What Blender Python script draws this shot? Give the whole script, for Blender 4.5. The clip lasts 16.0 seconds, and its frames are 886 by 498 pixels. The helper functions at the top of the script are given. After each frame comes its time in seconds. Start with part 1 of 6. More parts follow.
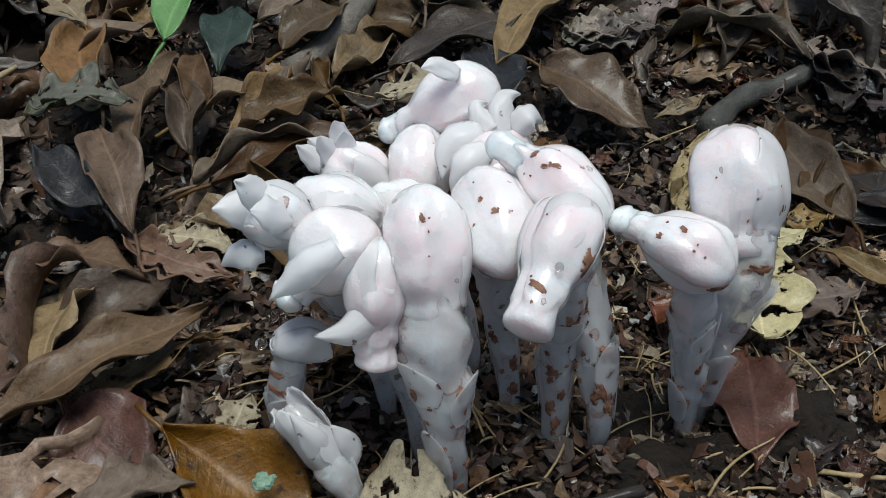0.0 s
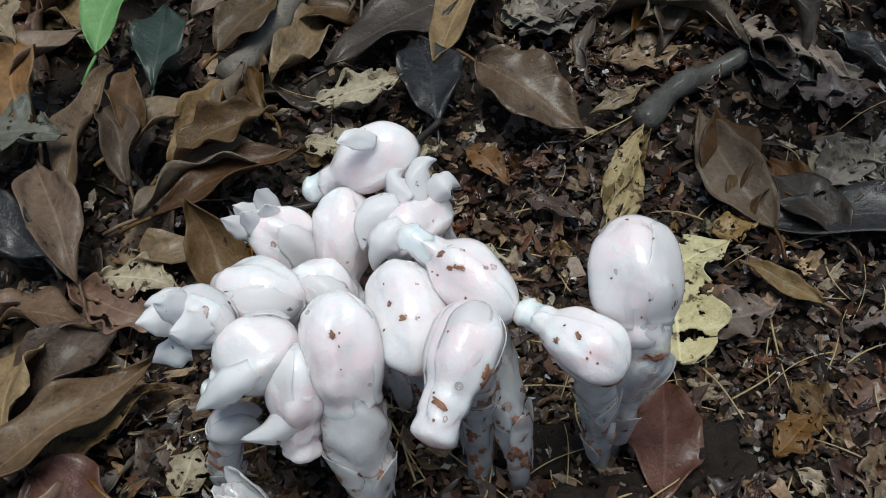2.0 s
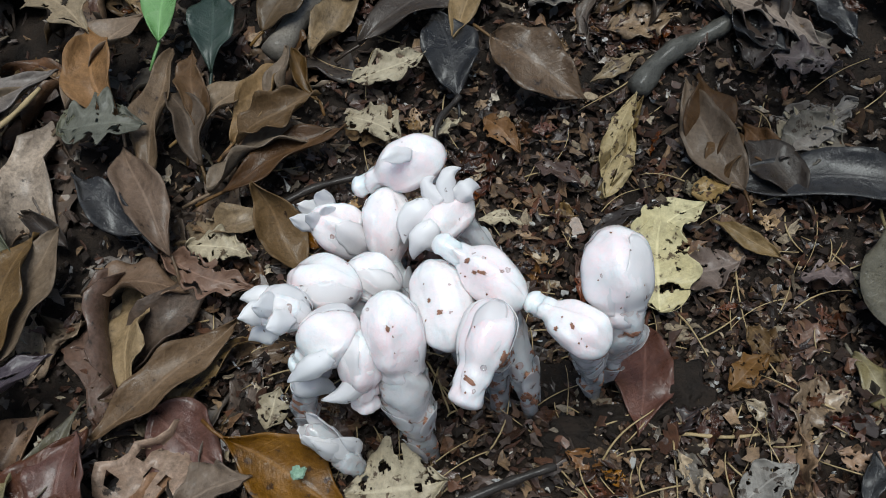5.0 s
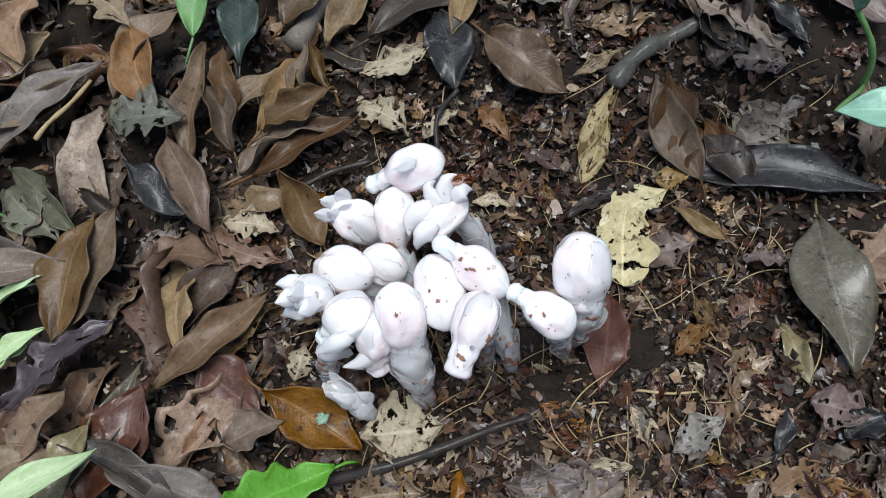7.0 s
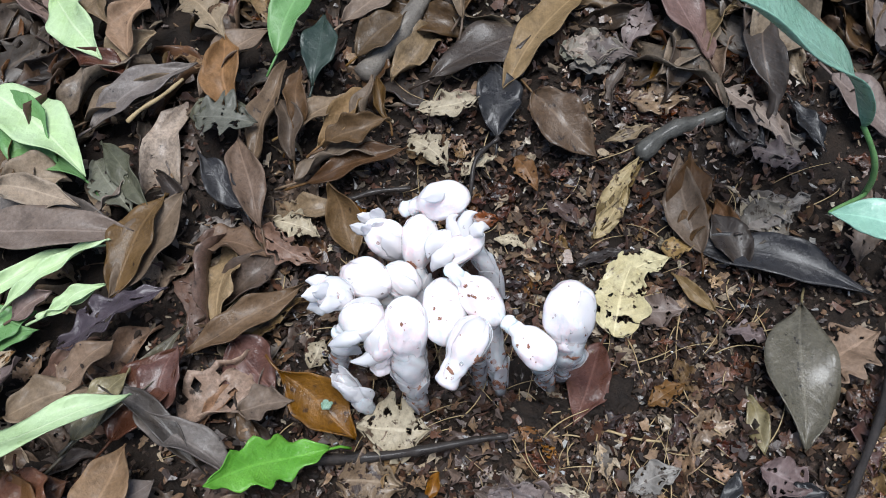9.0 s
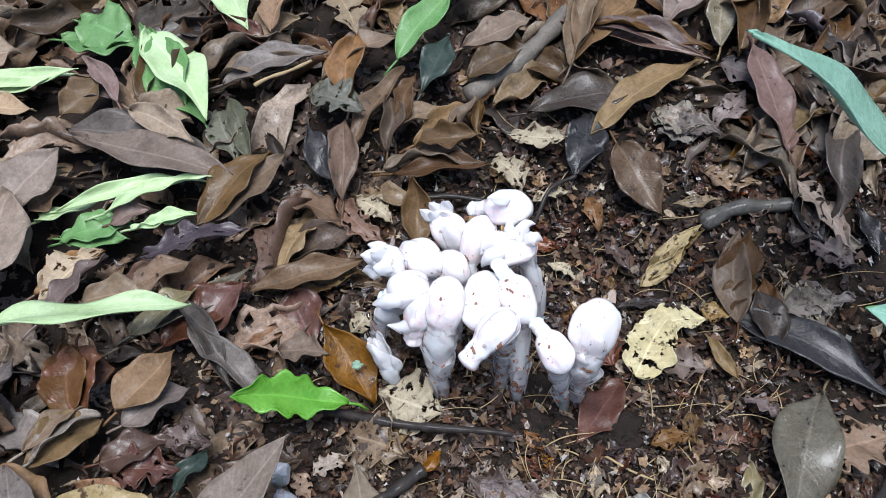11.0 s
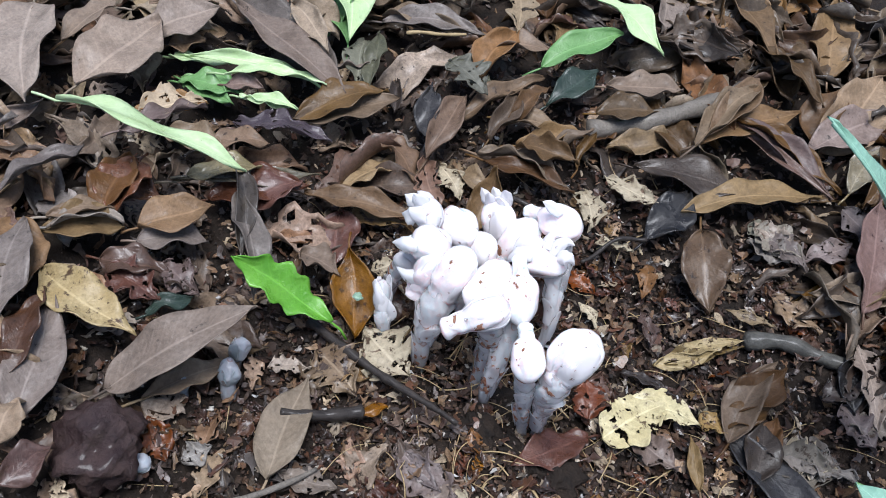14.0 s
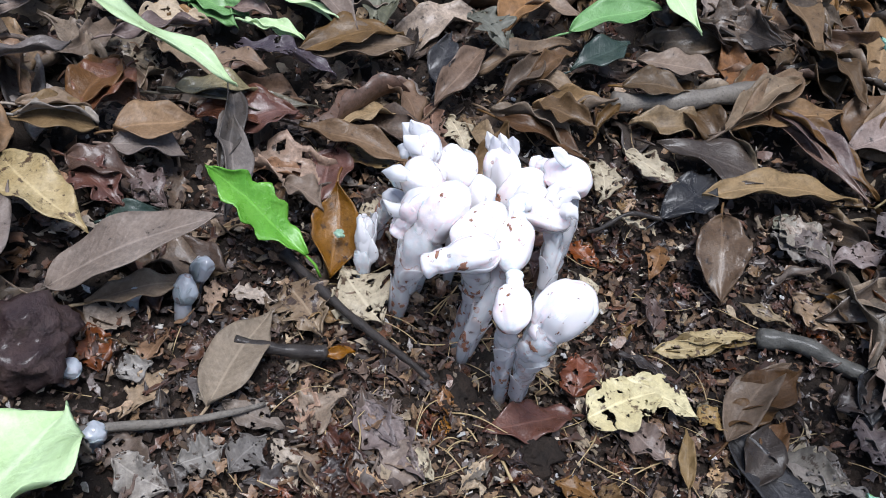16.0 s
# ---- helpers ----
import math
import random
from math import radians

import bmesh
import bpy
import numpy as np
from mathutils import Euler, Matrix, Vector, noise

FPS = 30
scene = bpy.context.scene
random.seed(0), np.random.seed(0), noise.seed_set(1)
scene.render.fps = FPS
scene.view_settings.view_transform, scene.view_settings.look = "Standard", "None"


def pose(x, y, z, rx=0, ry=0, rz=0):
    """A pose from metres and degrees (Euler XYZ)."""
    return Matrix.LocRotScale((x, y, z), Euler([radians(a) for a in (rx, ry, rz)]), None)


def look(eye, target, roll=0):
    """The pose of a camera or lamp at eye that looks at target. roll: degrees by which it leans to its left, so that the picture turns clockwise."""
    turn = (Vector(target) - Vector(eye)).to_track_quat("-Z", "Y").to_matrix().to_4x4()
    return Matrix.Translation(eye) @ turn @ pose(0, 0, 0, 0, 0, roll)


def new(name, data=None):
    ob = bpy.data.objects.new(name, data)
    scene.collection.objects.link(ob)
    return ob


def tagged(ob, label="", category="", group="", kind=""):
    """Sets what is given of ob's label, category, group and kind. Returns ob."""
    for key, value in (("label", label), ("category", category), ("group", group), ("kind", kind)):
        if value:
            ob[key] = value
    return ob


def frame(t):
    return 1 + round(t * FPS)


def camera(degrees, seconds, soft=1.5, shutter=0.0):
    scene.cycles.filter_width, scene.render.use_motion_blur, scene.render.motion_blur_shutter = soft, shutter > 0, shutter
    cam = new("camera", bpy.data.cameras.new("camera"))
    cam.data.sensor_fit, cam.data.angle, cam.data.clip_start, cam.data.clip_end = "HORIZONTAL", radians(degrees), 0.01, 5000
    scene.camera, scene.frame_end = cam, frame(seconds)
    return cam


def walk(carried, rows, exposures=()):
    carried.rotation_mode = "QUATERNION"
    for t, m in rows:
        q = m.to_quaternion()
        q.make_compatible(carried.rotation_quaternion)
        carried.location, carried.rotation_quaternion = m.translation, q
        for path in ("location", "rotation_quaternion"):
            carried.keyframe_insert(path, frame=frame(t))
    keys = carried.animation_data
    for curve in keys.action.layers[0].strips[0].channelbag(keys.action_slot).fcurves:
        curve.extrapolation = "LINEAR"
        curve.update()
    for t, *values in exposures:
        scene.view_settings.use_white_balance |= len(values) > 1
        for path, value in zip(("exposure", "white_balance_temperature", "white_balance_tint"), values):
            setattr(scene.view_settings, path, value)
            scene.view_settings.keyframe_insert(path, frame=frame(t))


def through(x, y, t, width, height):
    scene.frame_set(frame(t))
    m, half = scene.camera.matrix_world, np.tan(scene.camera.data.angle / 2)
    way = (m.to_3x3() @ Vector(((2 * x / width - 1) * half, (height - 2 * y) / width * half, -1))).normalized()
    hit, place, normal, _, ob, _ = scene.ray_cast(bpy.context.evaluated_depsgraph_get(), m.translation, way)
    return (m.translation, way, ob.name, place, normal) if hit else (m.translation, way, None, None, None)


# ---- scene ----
from mathutils.bvhtree import BVHTree

cam = camera(52.3, 16.0, soft=0.95)
PATH = [
    (0, (0.002, 0.002, 0.144), (-0.123, 1.476, -1.203), -6.1),
    (0.5, (0.008, 0.008, 0.142), (-0.114, 1.458, -1.23), -6.3),
    (1, (0.011, 0.017, 0.154), (-0.107, 1.409, -1.277), -7.1),
    (1.5, (0.014, 0.02, 0.166), (-0.11, 1.33, -1.339), -8.3),
    (2, (0.019, 0.027, 0.176), (-0.113, 1.261, -1.393), -9.5),
    (2.5, (0.019, 0.027, 0.184), (-0.13, 1.195, -1.433), -10.5),
    (3, (0.019, 0.027, 0.192), (-0.153, 1.148, -1.455), -11.9),
    (3.5, (0.021, 0.031, 0.204), (-0.171, 1.113, -1.467), -13.4),
    (4, (0.023, 0.032, 0.212), (-0.177, 1.076, -1.482), -14.5),
    (4.5, (0.023, 0.036, 0.224), (-0.179, 1.031, -1.5), -15.4),
    (5, (0.023, 0.03, 0.232), (-0.174, 0.968, -1.524), -15.7),
    (5.2, (0.025, 0.028, 0.235), (-0.174, 0.947, -1.53), -15.9),
    (7.3, (0.033, 0.039, 0.293), (-0.188, 0.746, -1.564), -19.7),
    (7.5, (0.036, 0.041, 0.298), (-0.204, 0.746, -1.558), -20.5),
    (8, (0.042, 0.037, 0.308), (-0.238, 0.752, -1.539), -20.4),
    (8.5, (0.049, 0.027, 0.309), (-0.269, 0.771, -1.52), -18.6),
    (9, (0.049, 0.022, 0.316), (-0.296, 0.792, -1.497), -16.6),
    (9.2, (0.051, 0.018, 0.318), (-0.304, 0.808, -1.485), -15.4),
    (11.3, (0.077, -0.017, 0.323), (-0.528, 0.86, -1.369), -9.1),
    (11.5, (0.08, -0.018, 0.322), (-0.545, 0.854, -1.366), -8.4),
    (12, (0.089, -0.019, 0.321), (-0.605, 0.851, -1.341), -6.5),
    (12.5, (0.098, -0.017, 0.322), (-0.657, 0.826, -1.327), -4.7),
    (13, (0.107, -0.015, 0.318), (-0.697, 0.813, -1.315), -1.8),
    (13.5, (0.116, -0.014, 0.312), (-0.74, 0.801, -1.301), 1.1),
    (14, (0.124, -0.017, 0.304), (-0.773, 0.783, -1.295), 4.2),
    (14.5, (0.13, -0.015, 0.291), (-0.802, 0.777, -1.291), 6.4),
    (15, (0.135, -0.015, 0.279), (-0.825, 0.778, -1.286), 8.1),
    (15.5, (0.137, -0.014, 0.267), (-0.847, 0.787, -1.279), 8.6),
    (16, (0.14, -0.011, 0.26), (-0.848, 0.789, -1.283), 8.9),
]
EXPOSURES = [(0, -0.07, 6480, 0), (3.5, -0.15, 6380, 0), (5, 0.02, 6350, 1), (8, 0.4, 6230, 6), (12, 0.66, 6060, 9), (16, 0.68, 6060, 10)]
walk(cam, [(t, look(eye, target, roll)) for t, eye, target, roll in PATH], EXPOSURES)

# ---- light: an overcast sky seen through a canopy ----
world = bpy.data.worlds.new("overcast_sky")
scene.world = world
world.use_nodes = True
wn, wl = world.node_tree.nodes, world.node_tree.links
sky = wn.new("ShaderNodeTexSky")
sky.sky_type, sky.sun_disc = "NISHITA", False
sky.sun_elevation, sky.sun_rotation = radians(82), radians(98)
sky.air_density, sky.dust_density, sky.ozone_density = 1.0, 2.0, 1.0
wn["Background"].inputs["Strength"].default_value = 0.088
wl.new(sky.outputs["Color"], wn["Background"].inputs["Color"])

sun_data = bpy.data.lights.new("sun", "SUN")
sun_data.energy, sun_data.angle, sun_data.color = 3.1, radians(28), (0.99, 0.985, 1.0)
sun = new("sun", sun_data)
sun.matrix_world = look((0.13, 0.08, 1.35), (0, 0.1, 0))

# ---- materials ----


def nodes_of(name):
    m = bpy.data.materials.new(name)
    m.use_nodes = True
    return m, m.node_tree.nodes, m.node_tree.links, m.node_tree.nodes["Principled BSDF"]


def noise_node(n, l, vec, scale, detail=4.0, rough=0.6):
    t = n.new("ShaderNodeTexNoise")
    t.inputs["Scale"].default_value, t.inputs["Detail"].default_value, t.inputs["Roughness"].default_value = scale, detail, rough
    l.new(vec, t.inputs["Vector"])
    return t.outputs["Fac"]


def ramp(n, l, fac, lo, hi):
    """Maps fac between lo and hi to 0 and 1, clamped."""
    r = n.new("ShaderNodeMapRange")
    r.inputs["From Min"].default_value, r.inputs["From Max"].default_value = lo, hi
    l.new(fac, r.inputs["Value"])
    return r.outputs["Result"]


def blend(n, l, fac, a, b):
    m = n.new("ShaderNodeMix")
    m.data_type = "RGBA"
    for key, v in ((0, fac), (6, a), (7, b)):
        if isinstance(v, (tuple, float)):
            m.inputs[key].default_value = (*v, 1) if isinstance(v, tuple) else v
        else:
            l.new(v, m.inputs[key])
    return m.outputs[2]


def calc(n, l, op, a, b=0.0):
    m = n.new("ShaderNodeMath")
    m.operation = op
    for key, v in ((0, a), (1, b)):
        if isinstance(v, (int, float)):
            m.inputs[key].default_value = v
        else:
            l.new(v, m.inputs[key])
    return m.outputs[0]


def bump(n, l, height, strength, distance, base=None):
    b = n.new("ShaderNodeBump")
    b.inputs["Strength"].default_value, b.inputs["Distance"].default_value = strength, distance
    l.new(height, b.inputs["Height"])
    if base:
        l.new(base, b.inputs["Normal"])
    return b.outputs["Normal"]


def leaf_material(name, one, two, spot, rough, wet=0.3, spots=0.62, glow=0.0, bulk=()):
    """Dead or fresh leaf: mottled blade, paler midrib, fine side veins, specks, damp sheen."""
    m, n, l, p = nodes_of(name)
    co = n.new("ShaderNodeTexCoord")
    info = n.new("ShaderNodeObjectInfo")
    off = n.new("ShaderNodeVectorMath")
    off.operation = "ADD"
    l.new(co.outputs["Object"], off.inputs[0])
    l.new(info.outputs["Random"], off.inputs[1])
    vec = off.outputs[0]
    big = ramp(n, l, noise_node(n, l, vec, 70, 5), 0.35, 0.68)
    fine = noise_node(n, l, vec, 650, 6, 0.7)
    chance = info.outputs["Random"]
    if bulk:
        chance = n.new("ShaderNodeNewGeometry").outputs["Random Per Island"]
        r = n.new("ShaderNodeValToRGB")
        while len(r.color_ramp.elements) < len(bulk):
            r.color_ramp.elements.new(0.5)
        for k, c in enumerate(bulk):
            e = r.color_ramp.elements[k]
            e.position, e.color = k / (len(bulk) - 1), (*c, 1)
        l.new(calc(n, l, "FRACT", calc(n, l, "MULTIPLY", chance, 7.31)), r.inputs["Fac"])
        lighter = n.new("ShaderNodeMix")
        lighter.data_type, lighter.blend_type = "RGBA", "MULTIPLY"
        lighter.inputs[0].default_value = 1.0
        l.new(r.outputs["Color"], lighter.inputs[6])
        lighter.inputs[7].default_value = (1.45, 1.45, 1.45, 1)
        col = blend(n, l, big, r.outputs["Color"], lighter.outputs[2])
    else:
        col = blend(n, l, big, one, two)
    col = blend(n, l, calc(n, l, "MULTIPLY", ramp(n, l, fine, 0.35, 0.75), 0.25 if two[1] > two[0] else 0.75), col, tuple(0.5 * c for c in one))
    blot = calc(n, l, "MULTIPLY", ramp(n, l, noise_node(n, l, vec, 130, 6, 0.7), 0.5, 0.68), 0.12 if two[1] > two[0] else 0.5)
    col = blend(n, l, blot, col, tuple(0.35 * c for c in one))
    sp = ramp(n, l, noise_node(n, l, vec, 260, 5, 0.65), spots, spots + 0.05)
    col = blend(n, l, sp, col, spot)
    uv = n.new("ShaderNodeSeparateXYZ")
    l.new(co.outputs["UV"], uv.inputs[0])
    side = calc(n, l, "ABSOLUTE", calc(n, l, "SUBTRACT", uv.outputs["Y"], 0.5))
    rib = ramp(n, l, side, 0.035, 0.012)
    col = blend(n, l, calc(n, l, "MULTIPLY", rib, 0.24), col, tuple(min(1, 1.7 * c + 0.02) for c in two))
    wave = calc(n, l, "SINE", calc(n, l, "MULTIPLY", calc(n, l, "SUBTRACT", uv.outputs["X"], calc(n, l, "MULTIPLY", side, 0.35)), 75.0))
    vein = ramp(n, l, wave, 0.7, 1.0)
    col = blend(n, l, calc(n, l, "MULTIPLY", vein, 0.09), col, tuple(1.35 * c for c in two))
    hsv = n.new("ShaderNodeHueSaturation")
    hsv.inputs["Saturation"].default_value = 1.0 if two[1] > two[0] else 1.1
    l.new(col, hsv.inputs["Color"])
    val = n.new("ShaderNodeMapRange")
    val.inputs["To Min"].default_value, val.inputs["To Max"].default_value = (0.92, 1.12) if two[1] > two[0] or two[0] > 0.4 else (0.62, 1.45)
    l.new(calc(n, l, "FRACT", calc(n, l, "MULTIPLY", chance, 31.7)), val.inputs["Value"])
    for socket, lo, hi, k in (("Hue", 0.49, 0.512, 13.7), ("Saturation", 0.8, 1.45, 57.3)):
        if two[1] <= two[0] and two[0] < 0.4:
            mr = n.new("ShaderNodeMapRange")
            mr.inputs["To Min"].default_value, mr.inputs["To Max"].default_value = lo, hi
            l.new(calc(n, l, "FRACT", calc(n, l, "MULTIPLY", chance, k)), mr.inputs["Value"])
            l.new(mr.outputs["Result"], hsv.inputs[socket])
    l.new(val.outputs["Result"], hsv.inputs["Value"])
    l.new(hsv.outputs["Color"], p.inputs["Base Color"])
    rg = n.new("ShaderNodeMapRange")
    rg.inputs["From Min"].default_value, rg.inputs["From Max"].default_value = 0.35, 0.65
    rg.inputs["To Min"].default_value, rg.inputs["To Max"].default_value = max(0.15, rough - 0.2), rough + 0.15
    l.new(noise_node(n, l, vec, 160, 4), rg.inputs["Value"])
    l.new(rg.outputs["Result"], p.inputs["Roughness"])
    p.inputs["Coat Weight"].default_value, p.inputs["Coat Roughness"].default_value = 0.55 * wet, 0.2
    p.inputs["Specular IOR Level"].default_value = 0.2 + 0.3 * wet
    rel = bump(n, l, calc(n, l, "ADD", calc(n, l, "MULTIPLY", vein, 0.35), rib), 0.25, 0.0004)
    rel = bump(n, l, fine, 0.7, 0.0004, rel)
    rel = bump(n, l, noise_node(n, l, vec, 190, 4), 0.6, 0.0014, rel)
    l.new(rel, p.inputs["Normal"])
    if glow:
        tr = n.new("ShaderNodeBsdfTranslucent")
        l.new(hsv.outputs["Color"], tr.inputs["Color"])
        mix = n.new("ShaderNodeMixShader")
        mix.inputs[0].default_value = glow
        l.new(p.outputs[0], mix.inputs[1])
        l.new(tr.outputs[0], mix.inputs[2])
        l.new(mix.outputs[0], n["Material Output"].inputs["Surface"])
    return m


LEAF = {
    "tan": leaf_material("tan_leaf", (0.195, 0.136, 0.088), (0.26, 0.185, 0.122), (0.0402, 0.0266, 0.0193), 0.55, 0.12, 0.66, 0.12),
    "tanlight": leaf_material("light_tan_leaf", (0.30, 0.235, 0.178), (0.36, 0.29, 0.222), (0.0958, 0.0648, 0.0449), 0.55, 0.1, 0.7, 0.12),
    "brown": leaf_material("brown_leaf", (0.105, 0.065, 0.039), (0.158, 0.102, 0.064), (0.0287, 0.0177, 0.0129), 0.5, 0.18, 0.64, 0.08),
    "grey": leaf_material("grey_brown_leaf", (0.15, 0.121, 0.104), (0.215, 0.18, 0.158), (0.0287, 0.0225, 0.0193), 0.5, 0.2, 0.64, 0.05),
    "palegrey": leaf_material("pale_grey_scrap", (0.164, 0.143, 0.121), (0.247, 0.222, 0.191), (0.0547, 0.0396, 0.03), 0.6, 0.2, 0.57),
    "dark": leaf_material("dark_leaf", (0.033, 0.024, 0.019), (0.054, 0.041, 0.033), (0.0916, 0.0708, 0.058), 0.42, 0.3, 0.7),
    "black": leaf_material("blackened_leaf", (0.018, 0.017, 0.017), (0.034, 0.032, 0.031), (0.0517, 0.0472, 0.0451), 0.35, 0.35, 0.72),
    "redwet": leaf_material("rusty_red_leaf", (0.078, 0.040, 0.029), (0.115, 0.062, 0.046), (0.024, 0.014, 0.011), 0.38, 0.4, 0.66),
    "orange": leaf_material("orange_brown_leaf", (0.112, 0.060, 0.024), (0.166, 0.095, 0.041), (0.0287, 0.0166, 0.0103), 0.4, 0.35, 0.6),
    "pale": leaf_material("pale_leaf", (0.34, 0.285, 0.20), (0.44, 0.385, 0.285), (0.0684, 0.0468, 0.0314), 0.6, 0.12, 0.57),
    "palegreen": leaf_material("pale_greenish_leaf", (0.15, 0.148, 0.107), (0.196, 0.189, 0.142), (0.0747, 0.059, 0.0386), 0.5, 0.15, 0.68, 0.12),
    "ochre": leaf_material("ochre_leaf", (0.196, 0.139, 0.0644), (0.253, 0.195, 0.109), (0.0517, 0.0325, 0.0193), 0.5, 0.2, 0.55),
    "ochrepale": leaf_material("pale_ochre_leaf", (0.33, 0.25, 0.13), (0.42, 0.34, 0.20), (0.07, 0.045, 0.028), 0.5, 0.2, 0.56),
    "yellow": leaf_material("yellow_leaf", (0.45, 0.385, 0.22), (0.56, 0.50, 0.32), (0.085, 0.06, 0.035), 0.5, 0.2, 0.585),
    "mott": leaf_material("mottled_leaf", (0.143, 0.098, 0.058), (0.228, 0.174, 0.111), (0.0316, 0.0195, 0.0142), 0.48, 0.25, 0.53),
    "pink": leaf_material("pinkish_leaf", (0.157, 0.104, 0.086), (0.211, 0.147, 0.124), (0.0402, 0.0207, 0.0161), 0.5, 0.2, 0.64, 0.08),
    "pinkgrey": leaf_material("pink_grey_leaf", (0.117, 0.089, 0.083), (0.169, 0.135, 0.127), (0.0316, 0.0225, 0.0193), 0.5, 0.25, 0.58),
    "purple": leaf_material("grey_purple_leaf", (0.056, 0.042, 0.048), (0.086, 0.065, 0.071), (0.109, 0.0828, 0.0773), 0.38, 0.3, 0.7),
    "olive": leaf_material("olive_leaf", (0.15, 0.125, 0.08), (0.215, 0.185, 0.13), (0.0287, 0.0207, 0.0142), 0.32, 0.6, 0.62),
    "lime": leaf_material("pale_green_leaf", (0.50, 0.66, 0.33), (0.60, 0.74, 0.45), (0.15, 0.2, 0.06), 0.4, 0.25, 0.75, 0.2),
    "green": leaf_material("fresh_green_leaf", (0.13, 0.28, 0.09), (0.2, 0.36, 0.14), (0.08, 0.12, 0.03), 0.36, 0.3, 0.75, 0.2),
    "holly": leaf_material("glossy_green_leaf", (0.11, 0.33, 0.03), (0.18, 0.43, 0.055), (0.08, 0.2, 0.03), 0.28, 0.5, 0.8, 0.2),
    "greendark": leaf_material("dull_green_leaf", (0.0201, 0.0325, 0.0258), (0.0344, 0.0502, 0.0386), (0.0172, 0.0177, 0.0142), 0.4, 0.3, 0.68),
    "blade": leaf_material("blue_green_blade", (0.28, 0.50, 0.37), (0.35, 0.58, 0.45), (0.07, 0.2, 0.09), 0.25, 0.5, 0.8, 0.15),
}


BULK = leaf_material("mixed_dead_leaves", (0.09, 0.065, 0.048), (0.13, 0.096, 0.072), (0.03, 0.021, 0.016), 0.5, 0.3, 0.63, 0.08,
                     ((0.033, 0.027, 0.024), (0.209, 0.149, 0.104), (0.045, 0.035, 0.029), (0.357, 0.276, 0.201), (0.120, 0.074, 0.054), (0.194, 0.167, 0.149), (0.037, 0.033, 0.032), (0.298, 0.216, 0.156), (0.089, 0.060, 0.045), (0.447, 0.365, 0.283), (0.074, 0.048, 0.039), (0.238, 0.167, 0.127)))
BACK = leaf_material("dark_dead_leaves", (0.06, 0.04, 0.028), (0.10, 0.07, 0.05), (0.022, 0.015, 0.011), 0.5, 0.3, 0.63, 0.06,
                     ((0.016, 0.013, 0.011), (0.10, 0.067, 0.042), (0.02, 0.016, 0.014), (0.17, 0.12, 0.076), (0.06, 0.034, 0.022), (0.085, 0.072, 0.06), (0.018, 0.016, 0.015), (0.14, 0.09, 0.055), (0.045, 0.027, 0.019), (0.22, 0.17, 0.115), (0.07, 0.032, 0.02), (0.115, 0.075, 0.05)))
ROT = leaf_material("rotting_leaf_bits", (0.037, 0.020, 0.014), (0.064, 0.035, 0.025), (0.013, 0.009, 0.006), 0.42, 0.5, 0.6, 0.0,
                    ((0.011, 0.008, 0.006), (0.066, 0.028, 0.017), (0.013, 0.009, 0.008), (0.127, 0.055, 0.031), (0.021, 0.013, 0.010), (0.053, 0.035, 0.028), (0.011, 0.009, 0.009), (0.095, 0.034, 0.020), (0.254, 0.157, 0.083), (0.017, 0.011, 0.009), (0.080, 0.044, 0.028), (0.015, 0.010, 0.008), (0.382, 0.275, 0.166), (0.048, 0.023, 0.015)))


def freckles(n, l, vec, scale, share, size, warp):
    """Scattered oval bruises: a dark rim round a browner middle; returns the strength of each."""
    wob = n.new("ShaderNodeTexNoise")
    wob.inputs["Scale"].default_value, wob.inputs["Detail"].default_value = scale * 2.2, 3
    l.new(vec, wob.inputs["Vector"])
    mv = n.new("ShaderNodeVectorMath")
    mv.operation = "MULTIPLY_ADD"
    l.new(wob.outputs["Color"], mv.inputs[0])
    mv.inputs[1].default_value = (warp / scale,) * 3
    l.new(vec, mv.inputs[2])
    vo = n.new("ShaderNodeTexVoronoi")
    vo.inputs["Scale"].default_value = scale
    l.new(mv.outputs[0], vo.inputs["Vector"])
    pick = n.new("ShaderNodeSeparateColor")
    l.new(vo.outputs["Color"], pick.inputs[0])
    gate = ramp(n, l, pick.outputs[0], 1 - share, 1 - share + 0.01)
    rad = calc(n, l, "ADD", calc(n, l, "MULTIPLY", pick.outputs[1], size), 0.5 * size)
    d = calc(n, l, "DIVIDE", vo.outputs["Distance"], rad)
    full = ramp(n, l, d, 1.0, 0.85)
    rim = calc(n, l, "MULTIPLY", ramp(n, l, d, 1.0, 0.85), ramp(n, l, d, 0.5, 0.75))
    mix = calc(n, l, "MAXIMUM", calc(n, l, "MULTIPLY", full, calc(n, l, "ADD", calc(n, l, "MULTIPLY", pick.outputs[2], 0.6), 0.15)), rim)
    return calc(n, l, "MULTIPLY", mix, gate)


